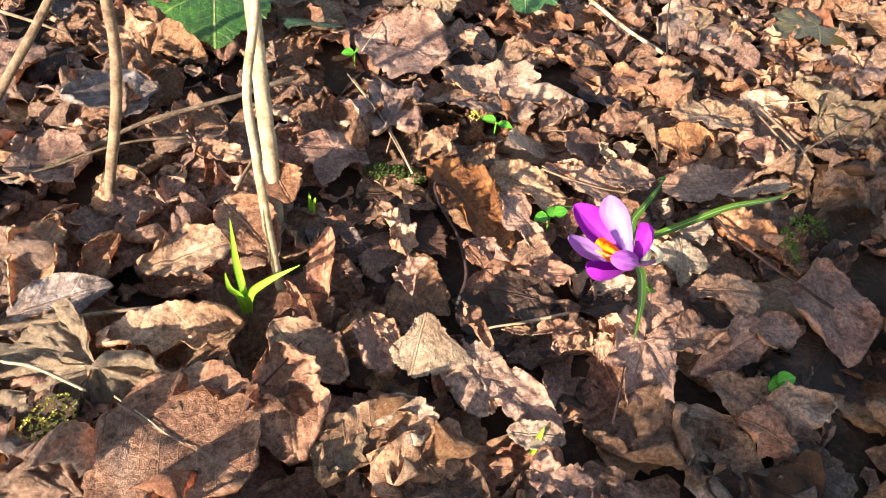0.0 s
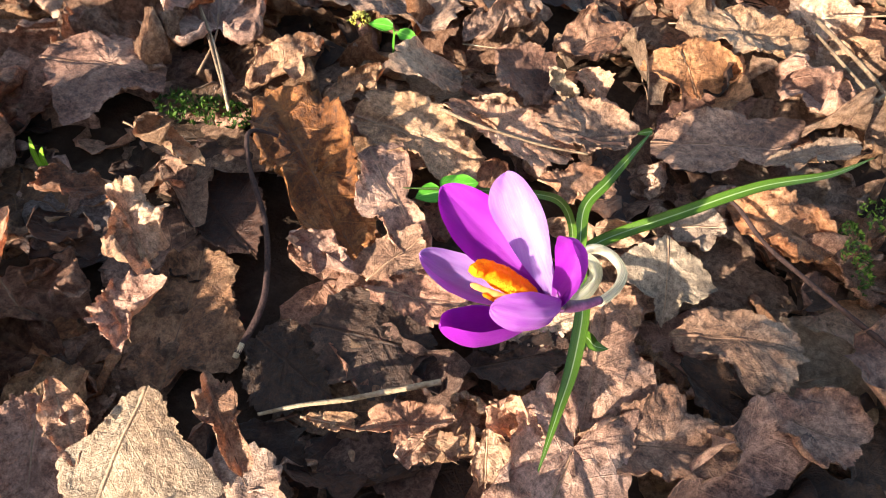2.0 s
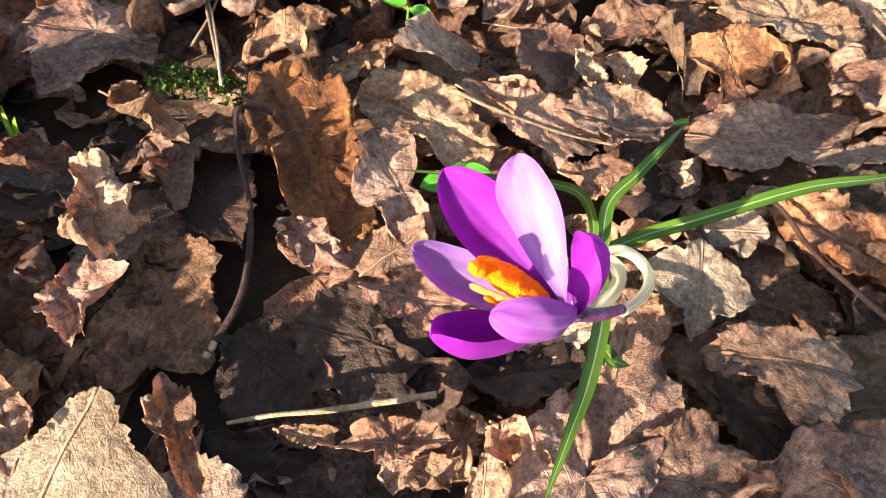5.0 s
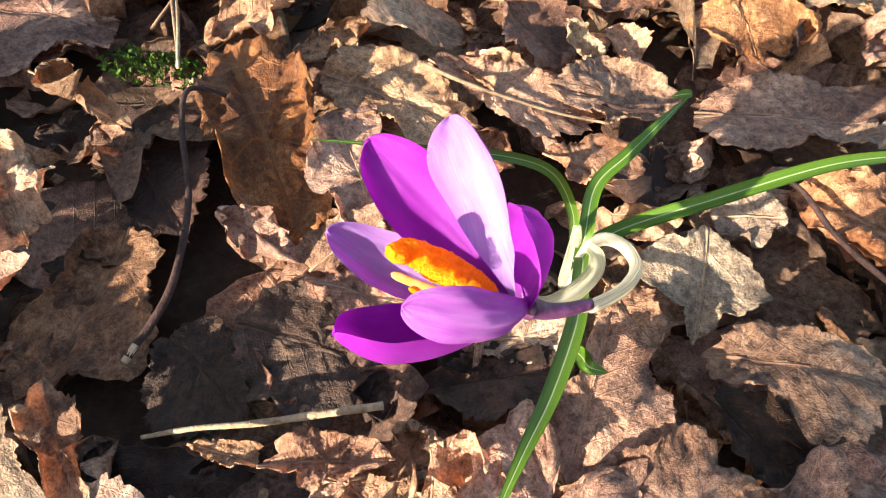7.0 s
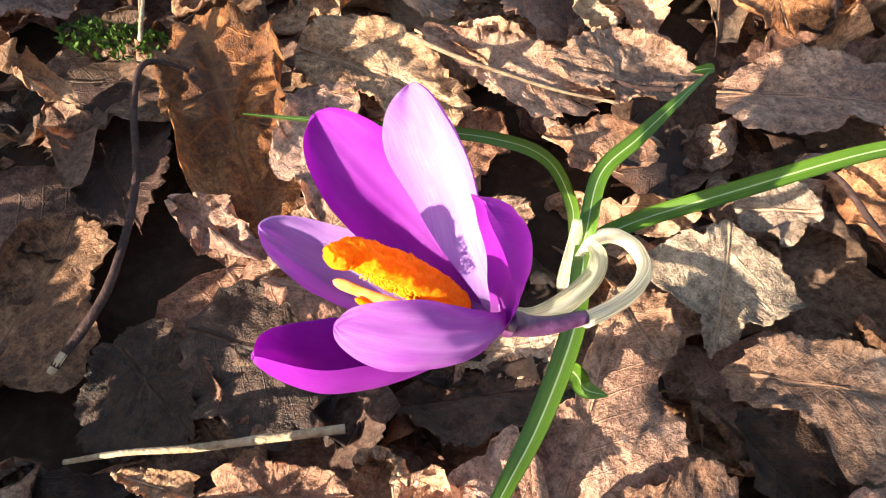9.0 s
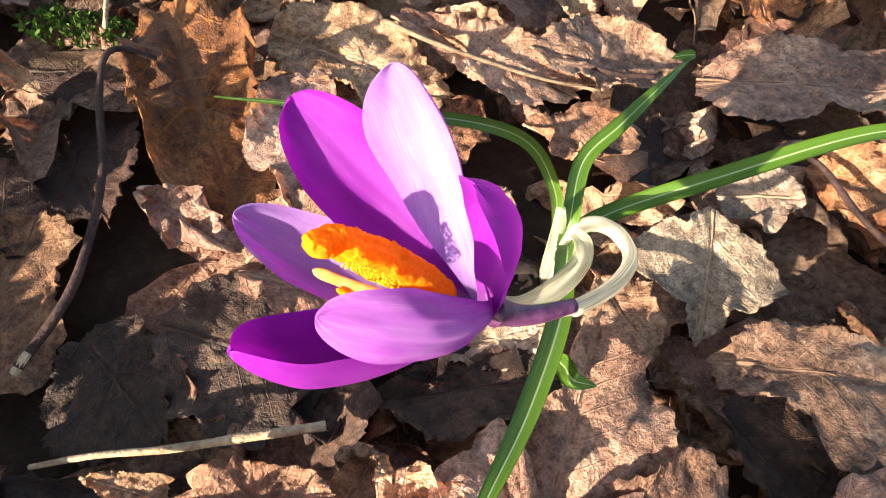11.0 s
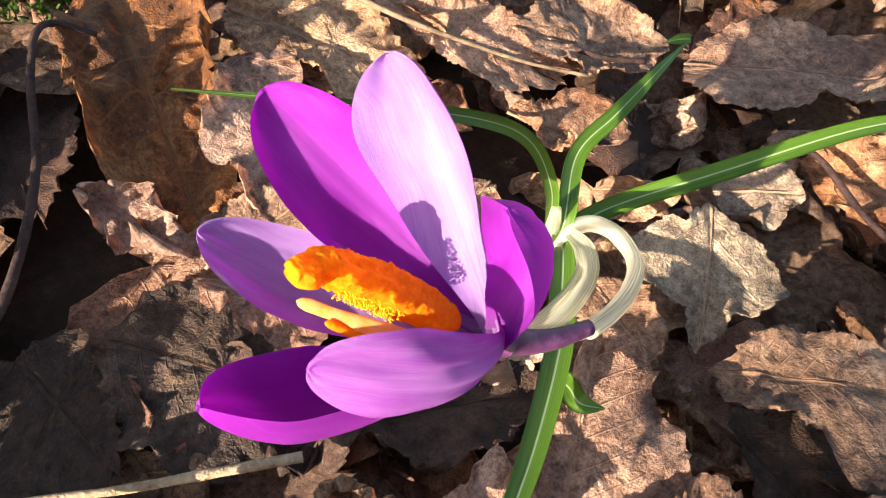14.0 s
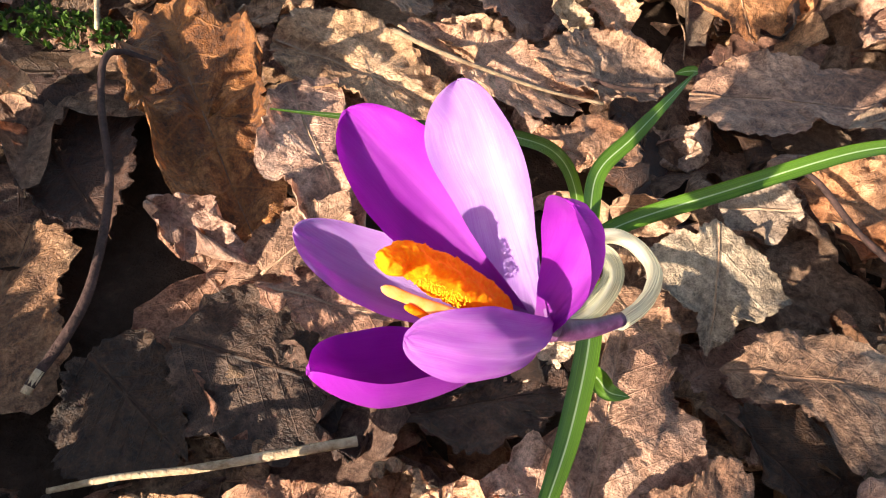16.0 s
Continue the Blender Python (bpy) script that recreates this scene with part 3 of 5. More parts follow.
def build_crocus():
    crocus = thing("crocus", "open purple crocus with orange stigma and white-striped green leaves", "flower", at=(NODE.x, NODE.y, 0))
    bend = [(0.1219, 0.3141, 0.0440), (0.1278, 0.3190, 0.0412), (0.1326, 0.3270, 0.0362), (0.1368, 0.3370, 0.0295), (0.1394, 0.3470, 0.0236), (0.1390, 0.3550, 0.0192), (0.1358, 0.3622, 0.0156), (0.1312, 0.3652, 0.0130), (0.1274, 0.3634, 0.0110), (0.1258, 0.3605, 0.0050), (0.1250, 0.3600, -0.0060)]
    flower = part_of("flower", tube_mesh("flower", [(0.1275, 0.3185, 0.0430), (0.1225, 0.3145, 0.0440), (0.1185, 0.3122, 0.0450), (0.1162, 0.3112, 0.0462), THROAT + Vector((0.0008, 0.0008, -0.0010))], (0.0013, 0.0026), TUBE, 14, 6), crocus, "dark purple flower tube")
    part_of("tube", tube_mesh("tube", bend, (0.0010, 0.0011), TUBE_PALE, 12, 8), flower, "whitish lilac tube bent into a ring")
    petals = [  # material, tip, width, way the hollow looks, swell, hollow, bend of the tip, start of the tip, broadest place, root
        (PETAL_DEEP, (0.0737, 0.3256, 0.0695), 0.0221, (0.58, -0.78, 0.25), 0.161, 0.76, -0.150, 0.33, 0.73, 0.20),
        (PETAL_PALE, (0.0913, 0.3298, 0.0772), 0.0193, (-0.50, -0.79, 0.35), 0.010, 0.55, 0.030, 0.64, 0.86, 0.15),
        (PETAL_DEEP, (0.1129, 0.3057, 0.0837), 0.0164, (-0.70, -0.63, 0.34), 0.048, 0.73, 0.199, 0.43, 0.97, 0.30),
        (PETAL_PALE, (0.0713, 0.3086, 0.0564), 0.0154, (-0.04, -0.28, 0.96), 0.116, 0.42, 0.147, 0.42, 0.77, 0.20),
        (PETAL_DEEP, (0.0827, 0.2835, 0.0558), 0.0153, (0.34, 0.56, 0.75), 0.096, 1.30, 0.211, 0.57, 0.87, 0.20),
        (PETAL_MID, (0.0957, 0.2886, 0.0683), 0.0124, (0.28, 0.72, -0.64), 0.145, 0.30, 0.100, 0.61, 0.79, 0.42),
    ]
    for k, (mat, *form) in enumerate(petals):
        part_of("petal", petal_mesh("petal", mat, *form, k + 1), flower, {PETAL_DEEP: "deep violet petal", PETAL_MID: "violet petal", PETAL_PALE: "pale lilac petal"}[mat])
    # stigma with a dusting of pollen, and the stamens beside it
    part_of("stigma", frill_mesh("stigma", [(0.1080, 0.3100, 0.0478), (0.1010, 0.3092, 0.0525), (0.0950, 0.3072, 0.0580), (0.0898, 0.3045, 0.0640), (0.0880, 0.3005, 0.0652)], 0.0031, POLLEN, 1, 0.8, 0.72), flower, "bright orange frilled stigma")
    part_of("pollen", pollen_mesh((0.1003, 0.3042, 0.0566), (0.0930, 0.3016, 0.0630), (0.0007, 0.0004, 0.0008), 420, POLLEN_DUST), flower, "yellow pollen grains")
    part_of("stamen", frill_mesh("stamen", [(0.1065, 0.3058, 0.0485), (0.0980, 0.3028, 0.0545), (0.0876, 0.3014, 0.0594)], 0.0013, ANTHER, 5, 0.10, 0.4), flower, "slim pale orange stamen")
    part_of("stamen", frill_mesh("stamen", [(0.1065, 0.3052, 0.0478), (0.0985, 0.3018, 0.0528), (0.0915, 0.3005, 0.0575)], 0.0009, POLLEN, 6, 0.18, 0.6), flower, "slim orange stamen")
    # pale papery sheath: a hull round the stem, a sleeve round the bent tube and a loose strip
    spathe = part_of("spathe", tube_mesh("spathe", [NODE + Vector((-0.0015, 0.002, -0.030)), NODE + Vector((-0.0020, 0.001, -0.012)), NODE + Vector((-0.0025, 0.0008, 0.0)), NODE + Vector((-0.0032, 0.0, 0.0070))], (0.0030, 0.0012), SPATHE, 12, 7), crocus, "pale papery sheath round the stem")
    part_of("sleeve", tube_mesh("sleeve", bend[1:10], (0.0015, 0.0021), SPATHE, 14, 8, 0.06, 4), spathe, "translucent whitish sleeve round the tube")
    part_of("spathe_tip", blade_mesh("spathe_tip", [(0.1270, 0.3620, 0.0120), (0.1288, 0.3500, 0.0225), (0.1282, 0.3370, 0.0315), (0.1240, 0.3240, 0.0385), (0.1185, 0.3150, 0.0440), (0.1125, 0.3115, 0.0500)], [(-0.3, -0.6, 0.8), (0.0, -0.4, 0.9)], 0.0044, SPATHE, 9, 0.5, 0.6, 0.6, 0.0001), spathe, "translucent whitish sheath strip")
    low = NODE + Vector((0.0005, 0.002, -0.030))
    for pts, nn, w in (
        ([low, (0.1272, 0.3652, 0.0040), (0.1356, 0.3778, 0.0045), (0.1617, 0.3892, 0.0164), (0.1938, 0.4083, 0.0229), (0.2279, 0.4300, 0.0191), (0.2568, 0.4586, 0.0107)], [(-0.2, -0.6, 0.8), (0.1, -0.55, 0.8)], 0.0050),
        ([low, (0.1253, 0.3630, 0.0118), (0.1252, 0.3820, 0.0167), (0.1326, 0.3953, 0.0202), (0.1407, 0.4105, 0.0228), (0.1490, 0.4274, 0.0235)], [(0.2, -0.7, 0.7), (-0.3, -0.5, 0.85)], 0.0046),
        ([(0.1494, 0.4280, 0.0236), (0.1478, 0.4270, 0.0240), (0.1458, 0.4262, 0.0238), (0.1432, 0.4255, 0.0228)], [(0.0, -0.7, 0.7), (0.0, -0.7, 0.7)], 0.0030),
        ([low, (0.1221, 0.3639, 0.0124), (0.1190, 0.3608, 0.0276), (0.1123, 0.3571, 0.0416), (0.1022, 0.3457, 0.0546), (0.0828, 0.3361, 0.0602), (0.0628, 0.3232, 0.0682)], [(0.2, -0.8, 0.3), (0.1, -0.6, 0.8)], 0.0030),
        ([low, (0.1260, 0.3604, 0.0084), (0.1269, 0.3434, 0.0145), (0.1271, 0.3275, 0.0204), (0.1245, 0.3042, 0.0252), (0.1207, 0.2854, 0.0290), (0.1173, 0.2672, 0.0270)], [(-0.2, -0.4, 0.9), (-0.3, -0.4, 0.85)], 0.0052),
    ):
        part_of("blade", blade_mesh("blade", pts, nn, w, BLADE, 9, 0.55), crocus, "narrow green leaf with a white stripe")

    part_of("young_blade", blade_mesh("young_blade", [(0.1281, 0.3245, 0.0140), (0.1301, 0.3203, 0.0185), (0.1322, 0.3170, 0.0200), (0.1370, 0.3181, 0.0180)], [(-0.3, -0.5, 0.8), (-0.3, -0.4, 0.85)], 0.0042, BLADE, 9, 0.3), crocus, "short bright green leaf tip at the base")


build_crocus()


# ---- saplings and twigs ----
def rod(name, label, pts, radii, mat, category="twig", group="", knobs=0.15, seed=0, sides=9):
    ob = new(name, tube_mesh(name, pts, radii, mat, sides, 8, knobs, seed))
    return tagged(ob, label, category, group)


rod("sapling_stem", "thin upright mottled brown sapling stem in leaf litter", [(-0.2332, 0.3374, -0.0275), (-0.2289, 0.3403, 0.0032), (-0.2093, 0.3480, 0.0797), (-0.2062, 0.3553, 0.1308), (-0.2120, 0.3600, 0.2400), (-0.2000, 0.3800, 0.4800), (-0.2100, 0.3900, 0.7200)], (0.0037, 0.0026), BARK_BROWN, "sapling", "saplings", 0.16, 1, 12)
rod("sapling_stem", "smooth pale upright sapling stem in leaf litter", [(-0.1146, 0.3425, -0.0187), (-0.1217, 0.3604, 0.0383), (-0.1276, 0.3730, 0.0615), (-0.1329, 0.3849, 0.0823), (-0.1374, 0.3956, 0.1025), (-0.1474, 0.4172, 0.1670), (-0.1600, 0.4400, 0.2600), (-0.1700, 0.4600, 0.4800), (-0.1650, 0.4700, 0.7200)], (0.0054, 0.0042), BARK_PALE, "sapling", "saplings", 0.08, 2, 14)
rod("vine_stem", "thin pale stem rising beside a sapling", [(-0.0910, 0.2785, -0.0178), (-0.0916, 0.2797, 0.0085), (-0.0952, 0.2812, 0.0538), (-0.1011, 0.2901, 0.0945), (-0.1081, 0.3050, 0.1249), (-0.1101, 0.3336, 0.1599), (-0.1150, 0.3700, 0.2300), (-0.1200, 0.4000, 0.3300)], (0.0026, 0.0023), BARK_PALE, "stem", "", 0.1, 3)
rod("twig", "slanting bare grey-brown twig", [(-0.3485, 0.3508, -0.0145), (-0.3203, 0.3844, 0.0360), (-0.2947, 0.4249, 0.0845), (-0.2716, 0.4585, 0.1366), (-0.2400, 0.4900, 0.1900)], (0.0034, 0.0026), BARK_BROWN, "twig", "twigs", 0.12, 4)
rod("twig", "knotty brown twig lying on dry leaves", [(-0.2828, 0.3226, 0.0090), (-0.2551, 0.3676, 0.0104), (-0.2317, 0.3980, 0.0148), (-0.2037, 0.4275, 0.0147), (-0.1763, 0.4572, 0.0137), (-0.1470, 0.4985, 0.0106)], (0.0014, 0.0021), BARK_BROWN, "twig", "twigs", 0.3, 5)
rod("twig", "thin bent twig lying on dry leaves", [(-0.3116, 0.3086, 0.0122), (-0.2730, 0.3325, 0.0129), (-0.2335, 0.3720, 0.0152), (-0.1975, 0.3975, 0.0103)], (0.0007, 0.0010), BARK_BROWN, "twig", "twigs", 0.2, 6)
rod("twig", "pale weathered grey twig lying on dry leaves", [(-0.2704, 0.1887, 0.0101), (-0.2213, 0.2096, 0.0142), (-0.1637, 0.2386, 0.0111), (-0.1202, 0.2553, 0.0091)], (0.0020, 0.0008), BARK_BROWN, "twig", "twigs", 0.2, 7)
stalk_dark = rod("twig", "curved dark stalk with a pale broken end", [(-0.004, 0.391, 0.011), (-0.012, 0.388, 0.0145), (-0.013, 0.381, 0.0165), (-0.006, 0.366, 0.0145), (0.008, 0.344, 0.0125), (0.016, 0.324, 0.0105), (0.019, 0.309, 0.0085), (0.0165, 0.293, 0.0045)], (0.0008, 0.0012), BARK_DARK, "twig", "twigs", 0.12, 8)
broken_end = new("broken_end", tube_mesh("broken_end", [(0.0172, 0.2965, 0.0056), (0.0165, 0.2930, 0.0045), (0.0162, 0.2915, 0.0040)], (0.00125, 0.0011), STALK, 9, 4, 0.3, 8))
broken_end.parent = stalk_dark
rod("dry_stalk", "straight pale dry stalk lying on leaves", [(0.0300, 0.2755, 0.001), (0.042, 0.281, 0.0025), (0.055, 0.286, 0.003), (0.070, 0.293, 0.0035), (0.085, 0.300, 0.004)], (0.0006, 0.0011), STALK, "stalk", "", 0.12, 9)
rod("twig", "dark thin stick lying between dry leaves", [(0.186, 0.414, 0.008), (0.191, 0.408, 0.0095), (0.201, 0.391, 0.009), (0.216, 0.376, 0.009), (0.234, 0.361, 0.008), (0.26, 0.345, 0.004)], (0.0009, 0.0011), BARK_DARK, "twig", "twigs", 0.2, 10)
rod("twig", "thin reddish stalk across dry leaves", [(0.082, 0.437, 0.013), (0.105, 0.436, 0.010), (0.128, 0.432, 0.009), (0.142, 0.436, 0.008)], (0.0006, 0.0009), BARK_DARK, "twig", "twigs", 0.1, 11)


rod("twig", "pale leaf stalk lying across dry leaves", [(-0.1095, 0.5189, 0.0076), (-0.0729, 0.4701, 0.0084), (-0.0514, 0.4387, 0.0074), (-0.0327, 0.4059, 0.0056)], (.0005, .0008), STALK, "twig", "twigs", 0.15, 30, 7)
rod("twig", "thread-thin pale stem over shaded leaves", [(0.0577, 0.4870, 0.0072), (0.0809, 0.4903, 0.0072), (0.1063, 0.4979, 0.0050)], (.0003, .0003), STALK, "twig", "twigs", 0.15, 31, 7)
rod("twig", "thin weathered twig on dry leaves", [(0.2492, 0.5680, 0.0052), (0.2605, 0.5375, 0.0058), (0.2741, 0.5120, 0.0041)], (.0008, .0011), BARK_BROWN, "twig", "twigs", 0.15, 32, 7)
rod("twig", "pale straight stick lying in the litter", [(0.0997, 0.7513, 0.0029), (0.1357, 0.6907, 0.0058), (0.1724, 0.6590, 0.0020)], (.0022, .0018), STALK, "twig", "twigs", 0.15, 33, 7)
rod("twig", "short grey-brown twig on dry leaves", [(0.2521, 0.5834, 0.0048), (0.2734, 0.5354, 0.0056), (0.2848, 0.5077, 0.0019)], (.0013, .0010), BARK_BROWN, "twig", "twigs", 0.15, 34, 7)
rod("twig", "thin pale stem lying on leaves", [(0.2538, 0.5836, 0.0067), (0.2935, 0.6025, 0.0055), (0.3355, 0.6237, 0.0041)], (.0006, .0005), STALK, "twig", "twigs", 0.15, 35, 7)
rod("twig", "brown twig end in the litter", [(-0.4135, 0.5157, 0.0140), (-0.3716, 0.5046, 0.0153), (-0.3448, 0.5019, 0.0115)], (.0016, .0012), BARK_BROWN, "twig", "twigs", 0.15, 36, 7)
rod("twig", "dark bent stalk on brown leaves", [(-0.0621, 0.2427, 0.0132), (-0.0759, 0.1997, 0.0167), (-0.0806, 0.1891, 0.0109), (-0.0855, 0.1783, 0.0046)], (.0006, .0010), BARK_DARK, "twig", "twigs", 0.15, 37, 7)
rod("twig", "dark thin stalk between leaves", [(0.1112, 0.2279, 0.0028), (0.1138, 0.2459, 0.0107), (0.1180, 0.2678, 0.0086)], (.0008, .0006), BARK_DARK, "twig", "twigs", 0.15, 38, 7)
rod("twig", "grey twig leaning beside a sapling", [(-0.1447, 0.3502, 0.0105), (-0.1408, 0.3681, 0.0181), (-0.1367, 0.3803, 0.0240)], (.0012, .0010), BARK_BROWN, "twig", "twigs", 0.15, 39, 7)
rod("twig", "thin leaf stalk standing in the litter", [(-0.0968, 0.6456, 0.0118), (-0.1010, 0.5888, 0.0128), (-0.1061, 0.5564, 0.0092)], (.0005, .0007), STALK, "twig", "twigs", 0.15, 40, 7)
rod("twig", "long thin twig over dry leaves", [(0.3721, 0.6227, 0.0026), (0.2929, 0.5376, 0.0051), (0.2566, 0.4947, 0.0029)], (.0010, .0008), BARK_BROWN, "twig", "twigs", 0.15, 41, 7)
rod("twig", "thin brown leaf stalk on leaves", [(-0.1044, 0.5154, 0.0075), (-0.0729, 0.4690, 0.0094), (-0.0348, 0.4101, 0.0055)], (.0006, .0008), BARK_BROWN, "twig", "twigs", 0.15, 42, 7)
rod("twig", "pale bent stem on dark leaves", [(-0.2110, 0.1931, 0.0097), (-0.1922, 0.1926, 0.0111), (-0.1643, 0.1885, 0.0048)], (.0010, .0008), STALK, "twig", "twigs", 0.15, 43, 7)
rod("twig", "pale main stalk along a big leaf", [(-0.1481, 0.1873, 0.0068), (-0.1246, 0.1764, 0.0109), (-0.1107, 0.1704, 0.0099), (-0.0720, 0.1598, 0.0059)], (.0005, .0003), STALK, "twig", "twigs", 0.15, 44, 7)
rod("twig", "thin brown stalk lying along a tan leaf", [(0.0592, 0.4171, 0.0215), (0.0735, 0.4142, 0.0200), (0.0896, 0.4165, 0.0155), (0.1084, 0.4201, 0.0105), (0.1261, 0.4242, 0.0075)], (.0008, .0005), BARK_BROWN, "twig", "twigs", 0.12, 57, 7)
rod("twig", "thin dark upright stem in leaf litter", [(0.1776, 0.6527, -0.0211), (0.1778, 0.6529, -0.0060), (0.1582, 0.6445, 0.0640), (0.1613, 0.6556, 0.1437)], (0.0009, 0.0006), BARK_DARK, "twig", "twigs", 0.15, 50, 7)


# ---- the tree that shades the near side ----
tree = thing("tree", "grey-brown tree trunk standing behind the camera", "tree", at=(-2.926, -4.776, 0))
part_of("trunk", tube_mesh("trunk", [(-2.926, -4.776, -0.05), (-2.931, -4.781, 0.8), (-2.926, -4.776, 1.8), (-2.90, -4.80, 3.2), (-2.86, -4.84, 5.0)], (0.086, 0.055), BARK_BROWN, 20, 8, 0.12, 21), tree)
part_of("branch", tube_mesh("branch", [(-2.926, -4.776, 1.95), (-2.80, -4.88, 2.10), (-2.60, -5.02, 2.40), (-2.30, -5.15, 2.9)], (0.020, 0.008), BARK_BROWN, 10, 8, 0.15, 23), tree)


# ---- green sprouts and seedlings ----
def sprout(label, blades, mat, category="sprout", width=0.004):
    base = Vector(blades[0][0])
    s = thing("sprout", label, category, "green sprouts", at=base)
    for pts in blades:
        part_of("blade", blade_mesh("blade", pts, [(0.1, -0.8, 0.5), (0.1, -0.6, 0.7)], width, mat, 6, 0.5, 0.45), s)


b = Vector((-0.1045, 0.2599, 0.0096))
sprout("young yellow-green shoot with three narrow leaves", [
    [b + Vector((0, 0, -0.018)), b + Vector((-0.0005, 0, 0.008)), b + Vector((-0.002, 0.0, 0.035)), (-0.1076, 0.2627, 0.0728)],
    [b + Vector((0.001, 0, -0.018)), b + Vector((0.003, 0, 0.006)), b + Vector((0.014, -0.001, 0.022)), (-0.0708, 0.2600, 0.0494)],
    [b + Vector((-0.001, 0, -0.018)), b + Vector((-0.002, -0.002, 0.006)), b + Vector((-0.002, -0.012, 0.026)), (-0.1022, 0.2377, 0.0591)],
], SPROUT, width=0.0046)
b = Vector((-0.0962, 0.3601, 0.0011))
sprout("tiny pale green shoot tips between leaves", [
    [b + Vector((0, 0, -0.01)), b + Vector((0, 0, 0.002)), b + Vector((-0.001, 0.002, 0.009))],
    [b + Vector((0.003, 0, -0.01)), b + Vector((0.003, 0, 0.001)), b + Vector((0.004, 0.001, 0.006))],
], SPROUT, width=0.0024)
b = Vector((0.070, 0.208, 0.0))
sprout("tiny green shoot among shaded leaves", [[b + Vector((0, 0, -0.01)), b + Vector((0, 0, 0.004)), b + Vector((0.002, 0.003, 0.014))]], SPROUT, width=0.004)


def seedling(label, centre, leaves, size, round_=0.8):
    """Small round leaves on short stalks. leaves: offsets of the leaf centres."""
    c = Vector(centre)
    s = thing("seedling", label, "seedling", "green seedlings", at=(c.x, c.y, -0.01))
    for k, (dx, dy, dz) in enumerate(leaves):
        m = c + Vector((dx, dy, dz))
        out = Vector((dx, dy, 0))
        out = out.normalized() if out.length > 1e-4 else Vector((1, 0, 0))
        st = part_of("stalk", tube_mesh("stalk", [(c.x, c.y, -0.012), (c.x, c.y, c.z * 0.6), m - out * size * 0.5], (0.0006, 0.0005), SEEDLING, 6, 5), s)
        pts = [m - out * size * 0.5, m + Vector((0, 0, 0.0006)), m + out * size * 0.5]
        part_of("leaf", blade_mesh("leaf", pts, [(0, -0.5, 0.9), (0, -0.4, 0.9)], size * round_, SEEDLING, 7, 0.2, 0.35, 0.45), s)


seedling("bright green seedling with round leaves", (0.070, 0.385, 0.004), [(-0.007, -0.005, 0.003), (0.007, 0.004, 0.004), (0.001, 0.004, 0.003)], 0.011)
seedling("bright green seedling with oval leaves", (0.0217, 0.4896, 0.0042), [(-0.007, -0.001, 0.003), (0.008, -0.003, 0.001)], 0.012, 0.6)
seedling("small green seedling with two leaves", (-0.1144, 0.5648, 0.0012), [(-0.006, -0.003, 0.001), (0.006, 0.003, 0.003)], 0.011)
seedling("small green seedling with two leaves", (0.2544, 0.6976, -0.0022), [(-0.003, 0.008, 0.006), (-0.002, -0.008, 0.002)], 0.013)
seedling("green seedling in the shade of dry leaves", (0.2103, 0.2737, 0.0061), [(0.002, 0.001, 0.003), (-0.004, -0.003, 0.001)], 0.013)
seedling("small green shoot beside the crocus", (0.1335, 0.332, 0.001), [(0.001, -0.0045, 0.001)], 0.010, 0.35)


def moss(label, centre, spread, count, mat, seed, tall=0.006):
    """A cushion of many tiny leafy tips."""
    rng = random.Random(seed)
    verts, faces = [], []
    for _ in range(count):
        a, r = rng.uniform(0, 6.283), math.sqrt(rng.random())
        x, y = centre[0] + spread[0] * r * math.cos(a), centre[1] + spread[1] * r * math.sin(a)
        z = centre[2] + (1 - r * r) * spread[2] + rng.uniform(-0.001, 0.001)
        for _ in range(4):
            d = Vector((rng.uniform(-1, 1), rng.uniform(-1, 1), rng.uniform(0.2, 1.2))).normalized() * tall * rng.uniform(0.3, 0.8)
            s = d.cross(Vector((rng.random(), rng.random(), rng.random()))).normalized() * tall * 0.10
            k = len(verts)
            p = Vector((x, y, z))
            verts += [p - s, p + s, p + d * 0.6 + s * 1.3, p + d, p + d * 0.6 - s * 1.3]
            faces.append((k, k + 1, k + 2, k + 3, k + 4))
    tagged(new("moss", mesh_of("moss", verts, faces, mat, smooth=False)), label, "moss", kind="stuff")


moss("bright green moss tuft between dry leaves", (-0.046, 0.409, -0.001), (0.024, 0.010, 0.003), 170, MOSS, 1, 0.0045)
moss("green moss strip on a stick", (0.245, 0.405, -0.001), (0.006, 0.022, 0.003), 130, MOSS, 2, 0.0035)
moss("green moss patch in shade", (0.267, 0.433, -0.002), (0.015, 0.012, 0.003), 80, MOSS, 3, 0.004)
moss("yellow lichen crust on a leaf", (-0.172, 0.168, 0.006), (0.012, 0.016, 0.002), 160, LICHEN, 4, 0.003)
moss("yellow-green lichen on a stalk", (0.004, 0.487, 0.008), (0.005, 0.007, 0.004), 60, LICHEN, 5, 0.003)


# ---- leaves that lie in their known places ----
dry_leaf("lobed", "rust", (-0.0188, 0.4201, 0.0110), (0.0490, 0.3392, 0.0040), wide=1.0, fold=0.05, cup=-0.25, bow=-0.3, crumple=0.05, rim=0.13, seed=130, reach=(1.03, 0.57, 0.38, 0.40, 0.45, 0.62, 0.86, 1.12, 0.73, 0.44, 0.37, 0.37, 0.47, 0.70))
dry_leaf("lobed", "tan", (0.0349, 0.3951, 0.0130), (0.0726, 0.3436, 0.0040), wide=1.0, fold=0.05, cup=-0.3, bow=-0.2, crumple=0.04, rim=0.07, seed=131, reach=(1.09, 0.51, 0.20, 0.20, 0.20, 0.20, 1.03, 1.12, 0.84, 0.68, 0.55, 0.45, 0.49, 0.77))
